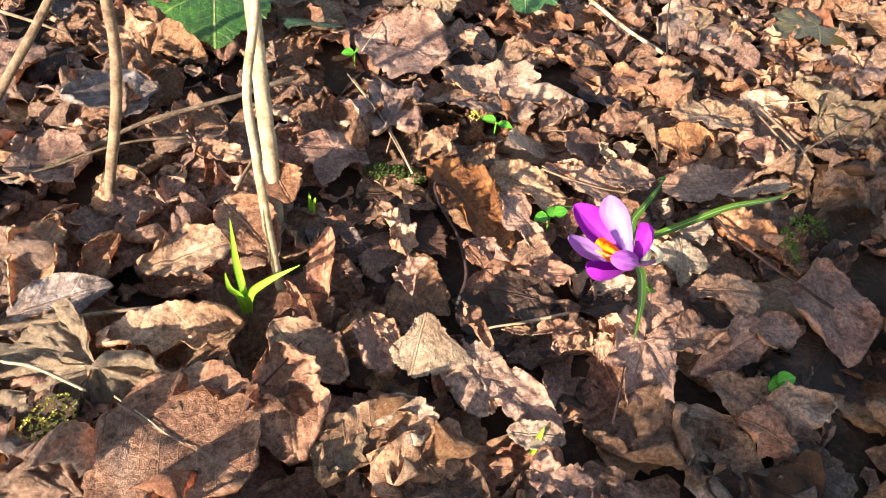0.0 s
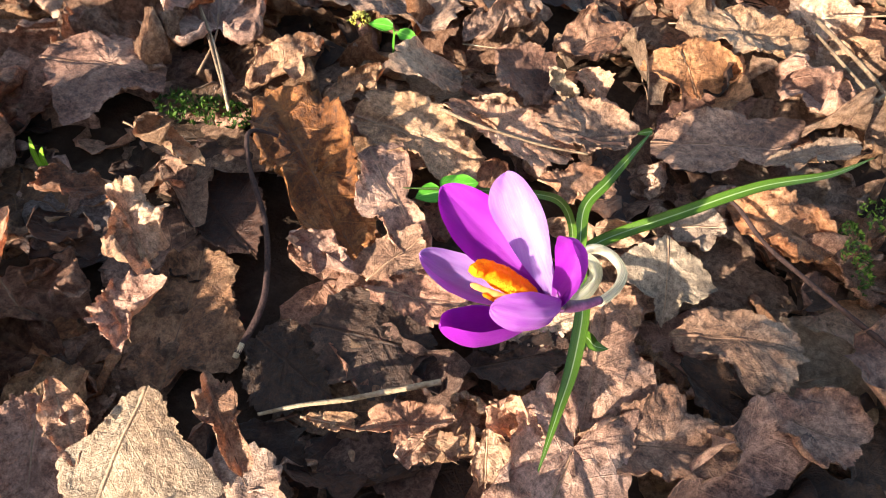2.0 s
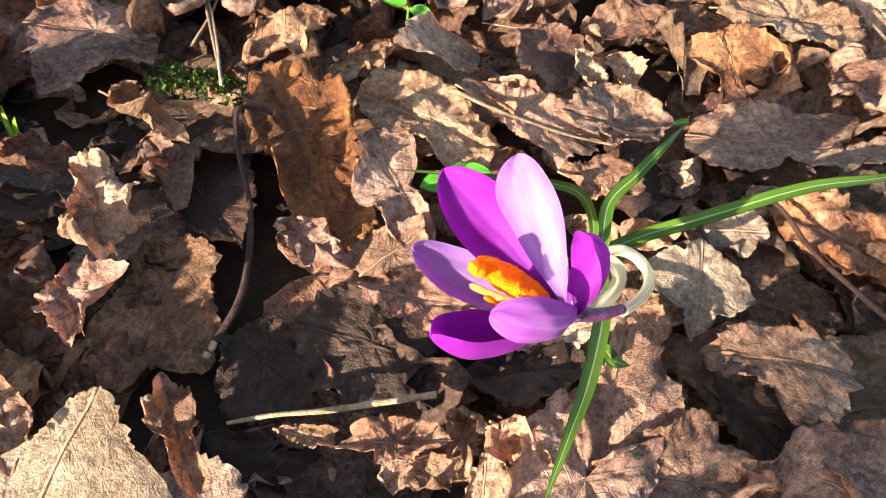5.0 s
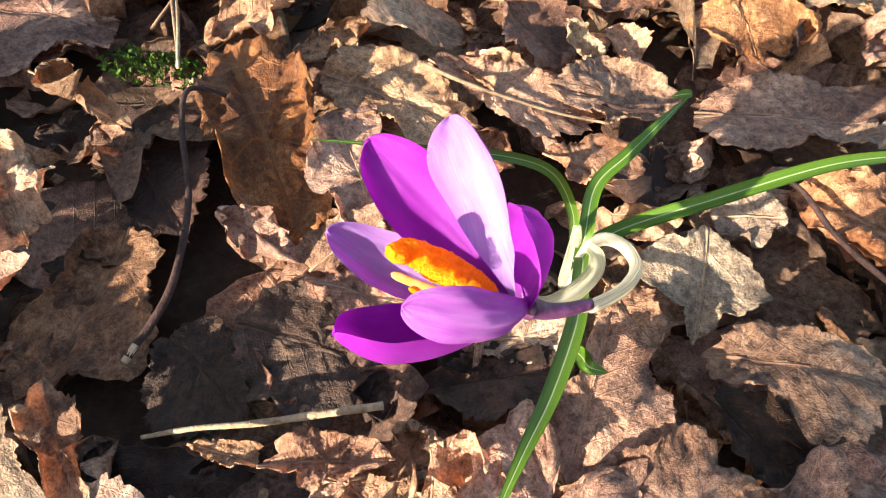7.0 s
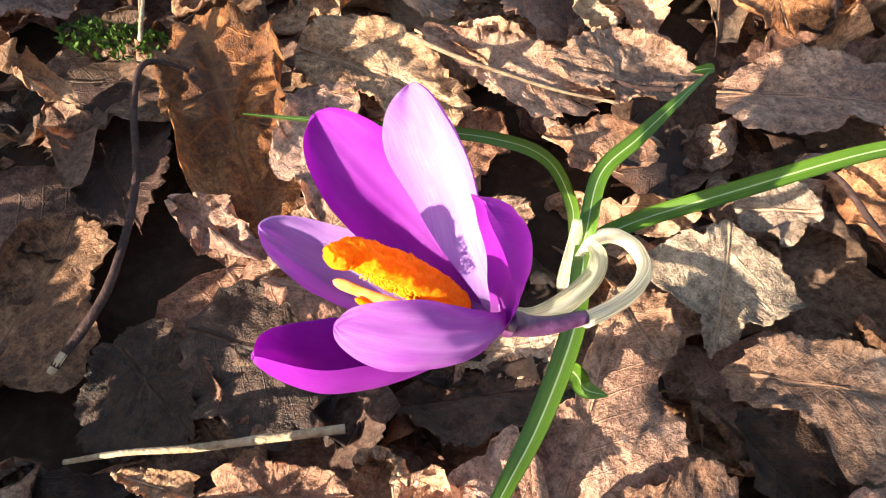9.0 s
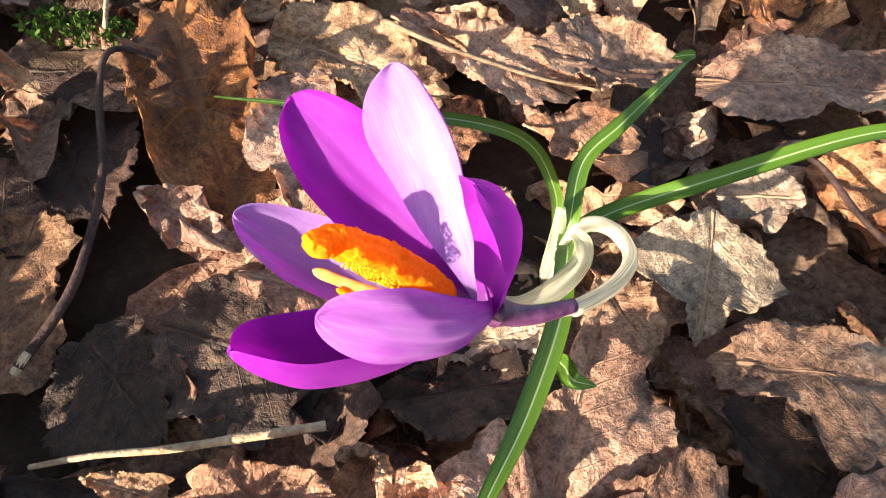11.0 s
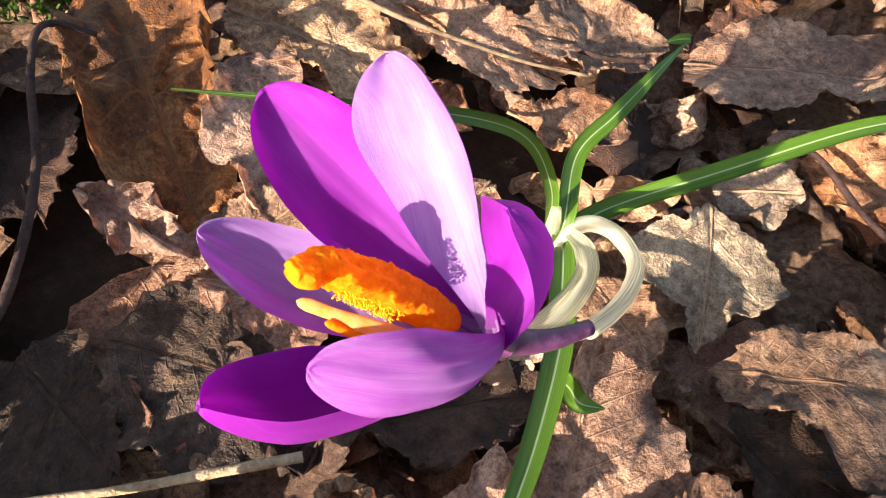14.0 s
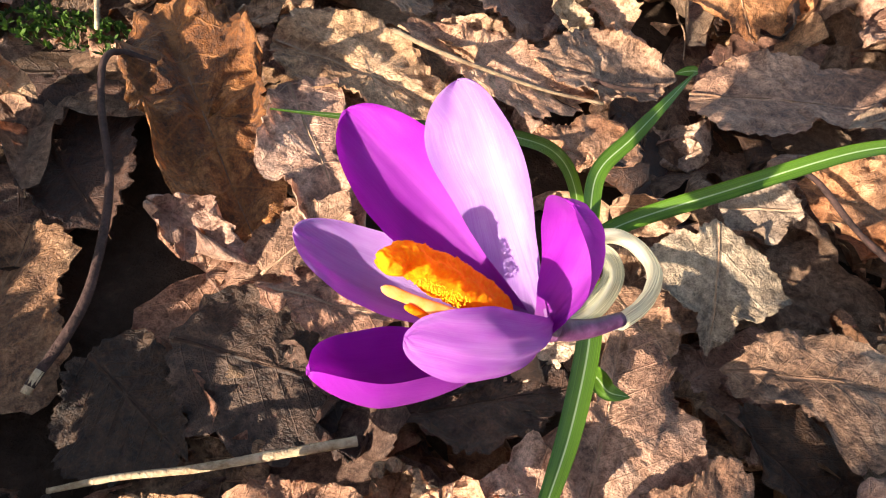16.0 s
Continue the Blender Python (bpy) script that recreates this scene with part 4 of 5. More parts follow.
dry_leaf("lobed", "tan", (0.0266, 0.4135, 0.0140), (0.0824, 0.4102, 0.0020), wide=1.0, fold=0.08, cup=-0.5, bow=-0.3, crumple=0.05, rim=0.06, seed=132, reach=(1.15, 0.86, 0.69, 0.83, 0.95, 0.93, 1.31, 1.15, 1.10, 0.84, 0.53, 0.56, 0.84, 1.02))
dry_leaf("lobed", "tan", (0.0315, 0.4459, 0.0260), (0.0646, 0.4556, 0.0080), wide=1.0, fold=0.05, cup=-0.9, bow=-0.6, crumple=0.035, rim=0.05, seed=133, reach=(1.04, 1.27, 1.43, 1.39, 1.17, 0.94, 0.94, 1.04, 1.35, 0.89, 0.71, 0.70, 0.73, 0.93))
dry_leaf("lobed", "tan", (0.0584, 0.4223, 0.0200), (0.1192, 0.4223, 0.0060), wide=1.0, fold=0.06, cup=-0.2, bow=0.1, crumple=0.04, rim=0.06, seed=134, reach=(1.12, 0.80, 0.64, 0.57, 0.44, 0.43, 0.59, 1.04, 0.52, 0.40, 0.41, 0.50, 0.70, 0.84))
dry_leaf("lobed", "brown", (-0.0086, 0.2813, -0.0110), (-0.0190, 0.3445, -0.0100), wide=1.0, fold=0.05, cup=-0.1, bow=0.0, crumple=0.03, rim=0.05, seed=135, reach=(0.98, 1.00, 0.46, 0.42, 0.51, 0.74, 0.95, 1.08, 1.06, 1.03, 0.78, 0.66, 0.69, 0.92))
dry_leaf("ovate", "pale", (-0.0002, 0.2705, 0.0180), (-0.0018, 0.2391, 0.0100), wide=1.0, fold=0.08, cup=-0.4, bow=-0.2, crumple=0.03, rim=0.05, seed=136, reach=(1.51, 1.45, 1.65, 2.08, 1.05, 0.88, 0.90, 1.00, 0.71, 0.52, 0.48, 0.55, 1.22, 1.43))
dry_leaf("lobed", "brown", (0.0193, 0.2710, 0.0320), (0.0397, 0.2471, 0.0180), wide=1.0, fold=0.3, cup=0.7, bow=-0.2, crumple=0.05, rim=0.14, seed=137, reach=(1.06, 0.62, 0.35, 0.30, 0.31, 0.42, 0.82, 1.09, 0.98, 0.27, 0.23, 0.23, 0.30, 0.51))
# dark brown leaf, its colour lowered further for the shade lying on it
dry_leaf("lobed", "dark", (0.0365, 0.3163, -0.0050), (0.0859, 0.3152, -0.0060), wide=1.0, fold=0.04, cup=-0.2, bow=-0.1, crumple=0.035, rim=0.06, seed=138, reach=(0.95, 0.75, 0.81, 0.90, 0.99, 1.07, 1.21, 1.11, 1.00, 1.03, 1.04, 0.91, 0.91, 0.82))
dry_leaf("lobed", "tan", (0.0481, 0.3303, 0.0040), (0.0888, 0.3292, 0.0100), wide=1.0, fold=0.06, cup=-0.4, bow=-0.2, crumple=0.05, rim=0.1, seed=139, reach=(1.09, 0.85, 0.59, 0.51, 0.52, 0.67, 0.70, 0.95, 0.66, 0.48, 0.43, 0.48, 0.69, 1.07))
dry_leaf("lobed", "tan", (0.1333, 0.2913, 0.0040), (0.1363, 0.3387, 0.0160), wide=1.0, fold=0.10, cup=-0.3, bow=-0.2, crumple=0.045, rim=0.08, seed=140, reach=(1.09, 0.53, 0.27, 0.30, 0.44, 0.72, 0.85, 1.11, 1.00, 0.93, 0.91, 0.86, 0.83, 0.92))
dry_leaf("lobed", "brown", (0.1321, 0.2890, 0.0090), (0.1889, 0.2994, 0.0060), wide=1.0, fold=0.10, cup=-0.3, bow=-0.2, crumple=0.045, rim=0.08, seed=141, reach=(1.08, 0.68, 0.66, 0.77, 0.72, 0.64, 0.71, 1.09, 0.96, 0.61, 0.45, 0.42, 0.47, 0.66))
dry_leaf("lobed", "brown", (0.1660, 0.3434, 0.0030), (0.2091, 0.3428, 0.0110), wide=1.0, fold=0.08, cup=-0.5, bow=-0.3, crumple=0.04, rim=0.06, seed=142, reach=(1.15, 1.17, 0.71, 0.58, 0.56, 0.67, 0.90, 1.11, 1.04, 0.63, 0.54, 1.15, 1.18, 1.08))
dry_leaf("lobed", "dark", (0.1710, 0.3294, -0.0020), (0.2035, 0.3048, -0.0020), wide=1.0, fold=0.05, cup=-0.2, bow=0, crumple=0.04, rim=0.06, seed=143, reach=(1.10, 0.98, 0.72, 0.59, 0.84, 1.01, 1.14, 1.40, 0.78, 0.55, 0.50, 0.53, 0.63, 0.96))
dry_leaf("lobed", "brown", (0.1952, 0.3172, 0.0060), (0.2266, 0.3116, 0.0030), wide=1.0, fold=0.08, cup=-0.3, bow=-0.2, crumple=0.05, rim=0.1, seed=144, reach=(1.16, 1.57, 1.76, 1.31, 0.96, 0.78, 0.79, 0.93, 0.87, 1.00, 1.18, 1.23, 1.00, 1.01))
# flat leaf whose dark colour stands in for the shaded ground here
dry_leaf("lobed", "dark", (0.0903, 0.3124, -0.0060), (0.1337, 0.3333, -0.0070), wide=1.0, fold=0.05, cup=-0.1, bow=0, crumple=0.04, rim=0.05, seed=145, reach=(1.08, 0.76, 0.49, 0.39, 0.38, 0.46, 0.70, 1.07, 0.95, 0.76, 0.62, 0.56, 0.63, 0.76))
dry_leaf("lobed", "orange", (0.0651, 0.2755, 0.0110), (0.0914, 0.2853, 0.0090), wide=1.0, fold=0.15, cup=-0.5, bow=-0.2, crumple=0.07, rim=0.16, seed=146, reach=(1.15, 0.85, 0.56, 0.49, 0.52, 0.68, 0.93, 1.20, 0.73, 0.59, 0.58, 0.42, 0.39, 0.45))
dry_leaf("lobed", "orange", (0.0442, 0.2751, 0.0090), (0.0634, 0.2759, 0.0070), wide=1.0, fold=0.15, cup=0.6, bow=0, crumple=0.05, rim=0.15, seed=147, reach=(0.94, 1.01, 0.51, 0.36, 0.33, 0.37, 0.50, 0.99, 0.51, 0.35, 0.31, 0.34, 0.48, 0.69))
dry_leaf("lobed", "tan", (0.0821, 0.2786, 0.0060), (0.0967, 0.2730, 0.0040), wide=1.0, fold=0.15, cup=0.5, bow=0, crumple=0.06, rim=0.18, seed=148, reach=(0.87, 0.95, 1.09, 1.15, 1.00, 0.85, 0.89, 0.97, 1.08, 1.06, 0.83, 0.74, 0.80, 0.79))
dry_leaf("lobed", "tan", (0.1026, 0.2856, 0.0100), (0.1056, 0.2700, 0.0020), wide=1.0, fold=0.1, cup=-0.4, bow=0, crumple=0.05, rim=0.14, seed=149, reach=(1.20, 1.20, 1.18, 0.95, 0.94, 0.92, 1.04, 0.95, 0.70, 0.54, 0.52, 0.61, 0.85, 1.09))
dry_leaf("lobed", "brown", (-0.1189, 0.4102, 0.0120), (-0.0679, 0.4241, 0.0040), wide=1.0, fold=0.05, cup=-0.3, bow=-0.3, crumple=0.04, rim=0.06, seed=150, reach=(0.96, 0.93, 0.91, 0.95, 0.77, 0.77, 0.96, 1.07, 1.04, 1.12, 1.54, 1.15, 1.11, 1.10))
dry_leaf("lobed", "brown", (-0.0748, 0.3350, 0.0160), (-0.0555, 0.3461, 0.0100), wide=1.0, fold=0.15, cup=0.5, bow=0, crumple=0.06, rim=0.15, seed=151, reach=(1.04, 1.04, 0.83, 0.77, 0.83, 1.16, 1.43, 1.46, 1.49, 0.99, 0.81, 0.92, 1.01, 1.12))
dry_leaf("lobed", "tan", (-0.0402, 0.3308, 0.0340), (-0.0147, 0.3060, 0.0220), wide=1.0, fold=0.2, cup=-0.3, bow=0.0, crumple=0.09, rim=0.16, seed=152, reach=(1.07, 0.82, 0.69, 0.71, 0.65, 0.70, 0.89, 1.00, 0.44, 0.36, 0.38, 0.49, 1.09, 1.09))
dry_leaf("lobed", "tan", (-0.0252, 0.2937, 0.0300), (-0.0040, 0.2752, 0.0200), wide=1.0, fold=0.2, cup=0.3, bow=0.0, crumple=0.09, rim=0.16, seed=153, reach=(0.56, 0.38, 0.35, 0.38, 1.32, 1.09, 1.07, 0.85, 0.70, 0.70, 0.55, 0.53, 0.56, 0.71))
dry_leaf("lobed", "orange", (-0.0529, 0.3617, 0.0320), (-0.0232, 0.3654, 0.0120), wide=1.0, fold=0.3, cup=1.2, bow=0, crumple=0.06, rim=0.2, seed=154, reach=(0.96, 0.51, 0.34, 0.30, 0.33, 0.44, 0.74, 1.02, 1.02, 0.89, 0.34, 0.33, 0.40, 0.63))
# two low leaves, coloured dark in place of shade in the gaps
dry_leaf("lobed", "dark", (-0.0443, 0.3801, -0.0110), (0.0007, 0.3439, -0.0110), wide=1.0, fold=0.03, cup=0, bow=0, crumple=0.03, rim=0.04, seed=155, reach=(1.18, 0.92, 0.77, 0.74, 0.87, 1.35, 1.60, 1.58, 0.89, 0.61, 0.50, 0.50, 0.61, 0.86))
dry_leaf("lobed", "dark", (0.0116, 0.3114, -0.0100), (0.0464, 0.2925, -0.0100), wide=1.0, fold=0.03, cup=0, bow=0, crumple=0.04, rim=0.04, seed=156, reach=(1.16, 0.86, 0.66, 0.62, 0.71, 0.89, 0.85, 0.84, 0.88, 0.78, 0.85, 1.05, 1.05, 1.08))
dry_leaf("lobed", "brown", (0.1627, 0.4552, 0.0000), (0.2243, 0.4654, 0.0020), wide=1.0, fold=0.03, cup=0, bow=0, crumple=0.03, rim=0.05, seed=157, reach=(1.17, 1.68, 0.87, 0.74, 0.79, 0.83, 0.94, 1.22, 1.30, 0.91, 0.67, 0.59, 0.64, 0.81))
dry_leaf("lobed", "orange", (0.1660, 0.5123, 0.0160), (0.1800, 0.4925, 0.0020), wide=1.0, fold=0.12, cup=-0.6, bow=-0.5, crumple=0.06, rim=0.1, seed=158, reach=(1.20, 1.08, 1.86, 3.01, 2.09, 1.48, 1.30, 1.12, 1.18, 1.54, 2.06, 1.59, 1.14, 1.08))
dry_leaf("ovate", "pale", (0.2042, 0.4404, 0.0080), (0.2471, 0.4697, 0.0060), wide=1.0, fold=0.1, cup=-0.4, bow=0, crumple=0.04, rim=0.06, seed=159, reach=(1.62, 0.39, 0.20, 0.20, 0.20, 0.20, 0.30, 1.01, 0.69, 0.42, 0.35, 0.35, 0.44, 0.80))
dry_leaf("lobed", "tan", (0.1651, 0.5387, 0.0120), (0.2443, 0.5562, 0.0100), wide=1.0, fold=0.06, cup=-0.5, bow=-0.2, crumple=0.06, rim=0.09, seed=160, reach=(1.01, 0.71, 0.52, 0.47, 0.51, 0.72, 0.81, 1.13, 0.80, 0.61, 0.64, 0.72, 0.70, 0.81))
dry_leaf("lobed", "tan", (0.1074, 0.4328, 0.0100), (0.1421, 0.4406, 0.0040), wide=1.0, fold=0.1, cup=-0.2, bow=0, crumple=0.07, rim=0.12, seed=161, reach=(1.17, 1.99, 2.17, 1.65, 1.39, 1.28, 1.24, 1.36, 1.03, 0.84, 0.62, 0.58, 0.65, 0.75))
dry_leaf("lobed", "tan", (0.0499, 0.3366, 0.0030), (0.0652, 0.3541, 0.0100), wide=1.0, fold=0.06, cup=-0.3, bow=-0.1, crumple=0.05, rim=0.08, seed=162, reach=(1.34, 1.28, 1.01, 0.89, 0.90, 1.15, 1.43, 1.18, 0.89, 0.85, 0.87, 1.10, 1.45, 1.43))
dry_leaf("lobed", "tan", (0.1100, 0.4037, 0.0060), (0.1293, 0.4021, 0.0020), wide=1.0, fold=0.1, cup=0.3, bow=0, crumple=0.07, rim=0.14, seed=163, reach=(1.61, 2.64, 3.07, 1.87, 1.47, 1.20, 1.22, 1.41, 1.04, 0.98, 1.07, 0.82, 0.80, 0.96))
dry_leaf("ovate", "tan", (0.0205, 0.2599, 0.0062), (0.0505, 0.2220, 0.0036), wide=0.87, roll=2, fold=0.08, cup=-0.3, bow=-0.2, crumple=0.05, rim=0.08, seed=104, reach=(.9, 1.1, .9, 1, .9, 1.05, .9, 1.1))
dry_leaf("lobed", "pale", (-0.0076, 0.2159, 0.0139), (0.0084, 0.1878, 0.0068), wide=1.29, roll=2, fold=0.1, cup=-0.3, bow=-0.2, crumple=0.05, rim=0.1, seed=99)
dry_leaf("lobed", "pale", (-0.0222, 0.1997, 0.0114), (-0.0345, 0.1640, 0.0038), wide=0.78, roll=-6, fold=0.1, cup=-0.3, bow=-0.2, crumple=0.05, rim=0.1, seed=101)
dry_leaf("ovate", "tan", (0.0349, 0.2489, 0.0077), (0.0864, 0.2136, 0.0046), wide=0.45, roll=5, fold=0.05, cup=-0.3, bow=-0.2, crumple=0.05, rim=0.08, seed=102)
dry_leaf("ovate", "tan", (-0.0344, 0.2672, 0.0118), (-0.0184, 0.2246, 0.0057), wide=0.53, roll=-3, fold=0.1, cup=-0.3, bow=-0.2, crumple=0.05, rim=0.1, seed=96, reach=(.9, 1.1, .9, 1, .8, 1.05, .9, 1.1))
dry_leaf("lobed", "brown", (-0.0858, 0.2446, 0.0181), (-0.0337, 0.2171, 0.0095), wide=0.67, roll=5, fold=0.06, cup=-0.4, bow=-0.3, crumple=0.05, rim=0.08, seed=97)
# dark colour here replaces the shade of the curled leaf beside it
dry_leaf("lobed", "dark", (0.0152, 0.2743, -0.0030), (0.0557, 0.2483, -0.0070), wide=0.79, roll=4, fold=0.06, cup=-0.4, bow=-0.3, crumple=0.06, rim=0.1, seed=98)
dry_leaf("ovate", "tan", (0.0568, 0.4303, 0.0140), (0.1278, 0.4316, 0.0000), wide=0.39, roll=16, fold=0.15, cup=0.2, bow=0.3, crumple=0.04, rim=0.08, seed=8, reach=(1, .9, .8, .9, .8, .9, 1, .9))
dry_leaf("lobed", "brown", (0.0743, 0.4787, 0.0144), (0.1074, 0.4684, -0.0055), wide=1.57, roll=-3, fold=0.1, cup=0.3, bow=0.2, crumple=0.06, rim=0.12, seed=9)
dry_leaf("scrap", "pale", (0.1015, 0.4656, 0.0200), (0.1160, 0.4632, 0.0000), wide=0.70, roll=23, fold=0.3, cup=0.6, bow=0, crumple=0.05, rim=0.12, seed=10)
dry_leaf("lobed", "tan", (0.1182, 0.4882, 0.0063), (0.1327, 0.4755, -0.0015), wide=1.35, roll=-0, fold=0.2, cup=0.6, bow=0, crumple=0.06, rim=0.14, seed=11)
dry_leaf("lobed", "tan", (0.2199, 0.5297, 0.0047), (0.2612, 0.4943, -0.0002), wide=1.14, roll=5, fold=0.15, cup=0.4, bow=0.3, crumple=0.08, rim=0.2, seed=14)
dry_leaf("lobed", "brown", (0.2361, 0.5109, -0.0101), (0.1578, 0.4573, -0.0091), wide=0.55, roll=-3, fold=0.02, cup=0, bow=0, crumple=0.018, rim=0.03, seed=15)
dry_leaf("maple", "pale", (0.1621, 0.3850, 0.0100), (0.1649, 0.3497, -0.0070), wide=1.08, roll=-4, fold=0.1, cup=-0.5, bow=-0.3, crumple=0.03, rim=0.06, seed=18, reach=(1, .6, .75, 1.0, .9, .8, 1, .85, .95, 1.1, .75, .55))
dry_leaf("ovate", "orange", (0.1330, 0.3905, -0.0020), (0.1555, 0.3900, 0.0040), wide=0.85, roll=79, fold=0.1, cup=1.7, bow=0.3, crumple=0.03, rim=0.06, seed=19)
dry_leaf("scrap", "pale", (0.1892, 0.3989, 0.0070), (0.1638, 0.3952, 0.0030), wide=0.81, roll=-28, fold=0.1, cup=-0.3, bow=0.2, crumple=0.05, rim=0.1, seed=20, reach=(1, 1, 1.1, .8, .9, .8, 1, 1))
dry_leaf("lobed", "orange", (0.1893, 0.4147, 0.0050), (0.2408, 0.4056, 0.0000), wide=0.88, roll=16, fold=0.1, cup=-0.4, bow=-0.4, crumple=0.09, rim=0.16, seed=21)
dry_leaf("scrap", "tan", (0.0980, 0.3281, -0.0060), (0.1327, 0.3469, -0.0040), wide=0.47, roll=5, fold=0.05, cup=-0.2, bow=0, crumple=0.05, rim=0.07, seed=27, reach=(1, .9, 1, .9, 1, .9, 1, .9))
dry_leaf("lobed", "tan", (0.0149, 0.3433, 0.0070), (0.0479, 0.3384, 0.0030), wide=0.61, roll=17, fold=0.2, cup=0.6, bow=0, crumple=0.08, rim=0.2, seed=32)
dry_leaf("lobed", "tan", (-0.0327, 0.2692, 0.0108), (-0.0100, 0.2429, 0.0115), wide=0.39, roll=-9, fold=0.1, cup=-0.4, bow=0, crumple=0.05, rim=0.1, seed=42)
dry_leaf("maple", "tan", (-0.0602, 0.4598, 0.0093), (-0.0896, 0.5355, 0.0030), wide=0.60, roll=-1, fold=0.1, cup=-0.3, bow=-0.2, crumple=0.05, rim=0.07, seed=44, stalk=0.035)
dry_leaf("lobed", "tan", (-0.0318, 0.4219, 0.0060), (-0.0090, 0.4676, 0.0090), wide=0.54, roll=-1, fold=0.1, cup=0.2, bow=0, crumple=0.07, rim=0.12, seed=45)
dry_leaf("lobed", "tan", (0.0041, 0.4237, 0.0040), (0.0252, 0.4596, 0.0060), wide=0.47, roll=12, fold=0.1, cup=-0.3, bow=0, crumple=0.06, rim=0.12, seed=46)
dry_leaf("scrap", "tan", (0.0872, 0.2862, 0.0040), (0.0771, 0.2706, 0.0000), wide=0.85, roll=-18, fold=0.2, cup=0.5, bow=0, crumple=0.07, rim=0.18, seed=49)
dry_leaf("scrap", "tan", (0.1009, 0.2897, 0.0180), (0.1217, 0.2894, 0.0000), wide=0.67, roll=49, fold=0.35, cup=0.6, bow=0, crumple=0.07, rim=0.18, seed=50)
dry_leaf("scrap", "tan", (0.0956, 0.3007, 0.0000), (0.0918, 0.2745, 0.0000), wide=0.77, roll=-6, fold=0.2, cup=0.4, bow=0, crumple=0.07, rim=0.15, seed=51)
# low leaf coloured dark to deepen the shade under the dry stalk
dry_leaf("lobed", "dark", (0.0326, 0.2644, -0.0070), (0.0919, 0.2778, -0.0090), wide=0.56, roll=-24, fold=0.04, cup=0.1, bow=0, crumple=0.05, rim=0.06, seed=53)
dry_leaf("lobed", "tan", (0.0827, 0.3758, 0.0000), (0.0889, 0.4170, 0.0000), wide=0.65, roll=0, fold=0.1, cup=0.2, bow=0, crumple=0.06, rim=0.1, seed=56)
dry_leaf("lobed", "tan", (0.1350, 0.3629, -0.0040), (0.1534, 0.3424, -0.0020), wide=0.91, roll=13, fold=0.1, cup=-0.3, bow=0, crumple=0.06, rim=0.08, seed=58)
dry_leaf("lobed", "tan", (0.1065, 0.3877, -0.0040), (0.0969, 0.3629, -0.0060), wide=0.79, roll=-1, fold=0.1, cup=0.2, bow=0, crumple=0.06, rim=0.1, seed=59)
dry_leaf("lobed", "brown", (0.1007, 0.5061, 0.0019), (0.1505, 0.5409, 0.0030), wide=0.66, roll=5, fold=0.1, cup=0.3, bow=0, crumple=0.07, rim=0.12, seed=60)
dry_leaf("scrap", "tan", (0.0564, 0.4924, 0.0081), (0.0905, 0.5359, 0.0033), wide=0.47, roll=9, fold=0.15, cup=0.4, bow=0, crumple=0.07, rim=0.14, seed=61)
dry_leaf("ovate", "tan", (-0.1501, 0.3419, 0.0102), (-0.1004, 0.3028, 0.0064), wide=0.65, roll=7, fold=0.1, cup=-0.4, bow=-0.2, crumple=0.04, rim=0.07, seed=62)
dry_leaf("ovate", "orange", (-0.0712, 0.3171, 0.0270), (-0.0610, 0.2602, 0.0030), wide=0.35, roll=20, fold=0.2, cup=1.6, bow=-0.2, crumple=0.03, rim=0.06, seed=63)
dry_leaf("lobed", "orange", (-0.0866, 0.2748, 0.0167), (-0.0637, 0.2547, 0.0092), wide=0.39, roll=6, fold=0.2, cup=1.2, bow=0, crumple=0.04, rim=0.1, seed=64)
dry_leaf("lobed", "brown", (-0.1229, 0.3643, 0.0341), (-0.1030, 0.3433, 0.0138), wide=0.93, roll=17, fold=0.1, cup=-0.5, bow=-0.3, crumple=0.06, rim=0.12, seed=65)
dry_leaf("scrap", "tan", (-0.1916, 0.3939, 0.0082), (-0.1484, 0.3783, 0.0120), wide=0.45, roll=25, fold=0.2, cup=0.4, bow=0, crumple=0.05, rim=0.12, seed=66)
dry_leaf("ovate", "tan", (-0.1459, 0.1829, 0.0131), (-0.0617, 0.1556, 0.0099), wide=1.01, roll=0, fold=0.1, cup=-0.3, bow=-0.2, crumple=0.03, rim=0.05, seed=68)
dry_leaf("lobed", "tan", (-0.0790, 0.2325, 0.0205), (-0.0427, 0.1686, 0.0059), wide=0.67, roll=4, fold=0.1, cup=-0.6, bow=-0.4, crumple=0.05, rim=0.1, seed=69)
dry_leaf("lobed", "tan", (-0.0991, 0.2505, 0.0078), (-0.1755, 0.2121, 0.0091), wide=0.43, roll=-11, fold=0.1, cup=-0.4, bow=-0.3, crumple=0.05, rim=0.1, seed=70)
dry_leaf("ovate", "grey", (-0.2273, 0.2195, 0.0102), (-0.1805, 0.2547, 0.0113), wide=0.58, roll=18, fold=0.1, cup=-0.4, bow=-0.2, crumple=0.05, rim=0.08, seed=71)
dry_leaf("lobed", "tan", (-0.1801, 0.2727, 0.0072), (-0.1264, 0.3073, 0.0104), wide=0.71, roll=13, fold=0.1, cup=-0.4, bow=-0.2, crumple=0.05, rim=0.1, seed=72)
dry_leaf("lobed", "tan", (-0.2373, 0.2991, 0.0164), (-0.2234, 0.2223, 0.0080), wide=0.50, roll=3, fold=0.2, cup=-0.5, bow=-0.2, crumple=0.05, rim=0.1, seed=73)
dry_leaf("lobed", "orange", (-0.2012, 0.2463, 0.0054), (-0.1964, 0.2940, 0.0116), wide=0.57, roll=7, fold=0.2, cup=0.8, bow=0, crumple=0.05, rim=0.12, seed=74)
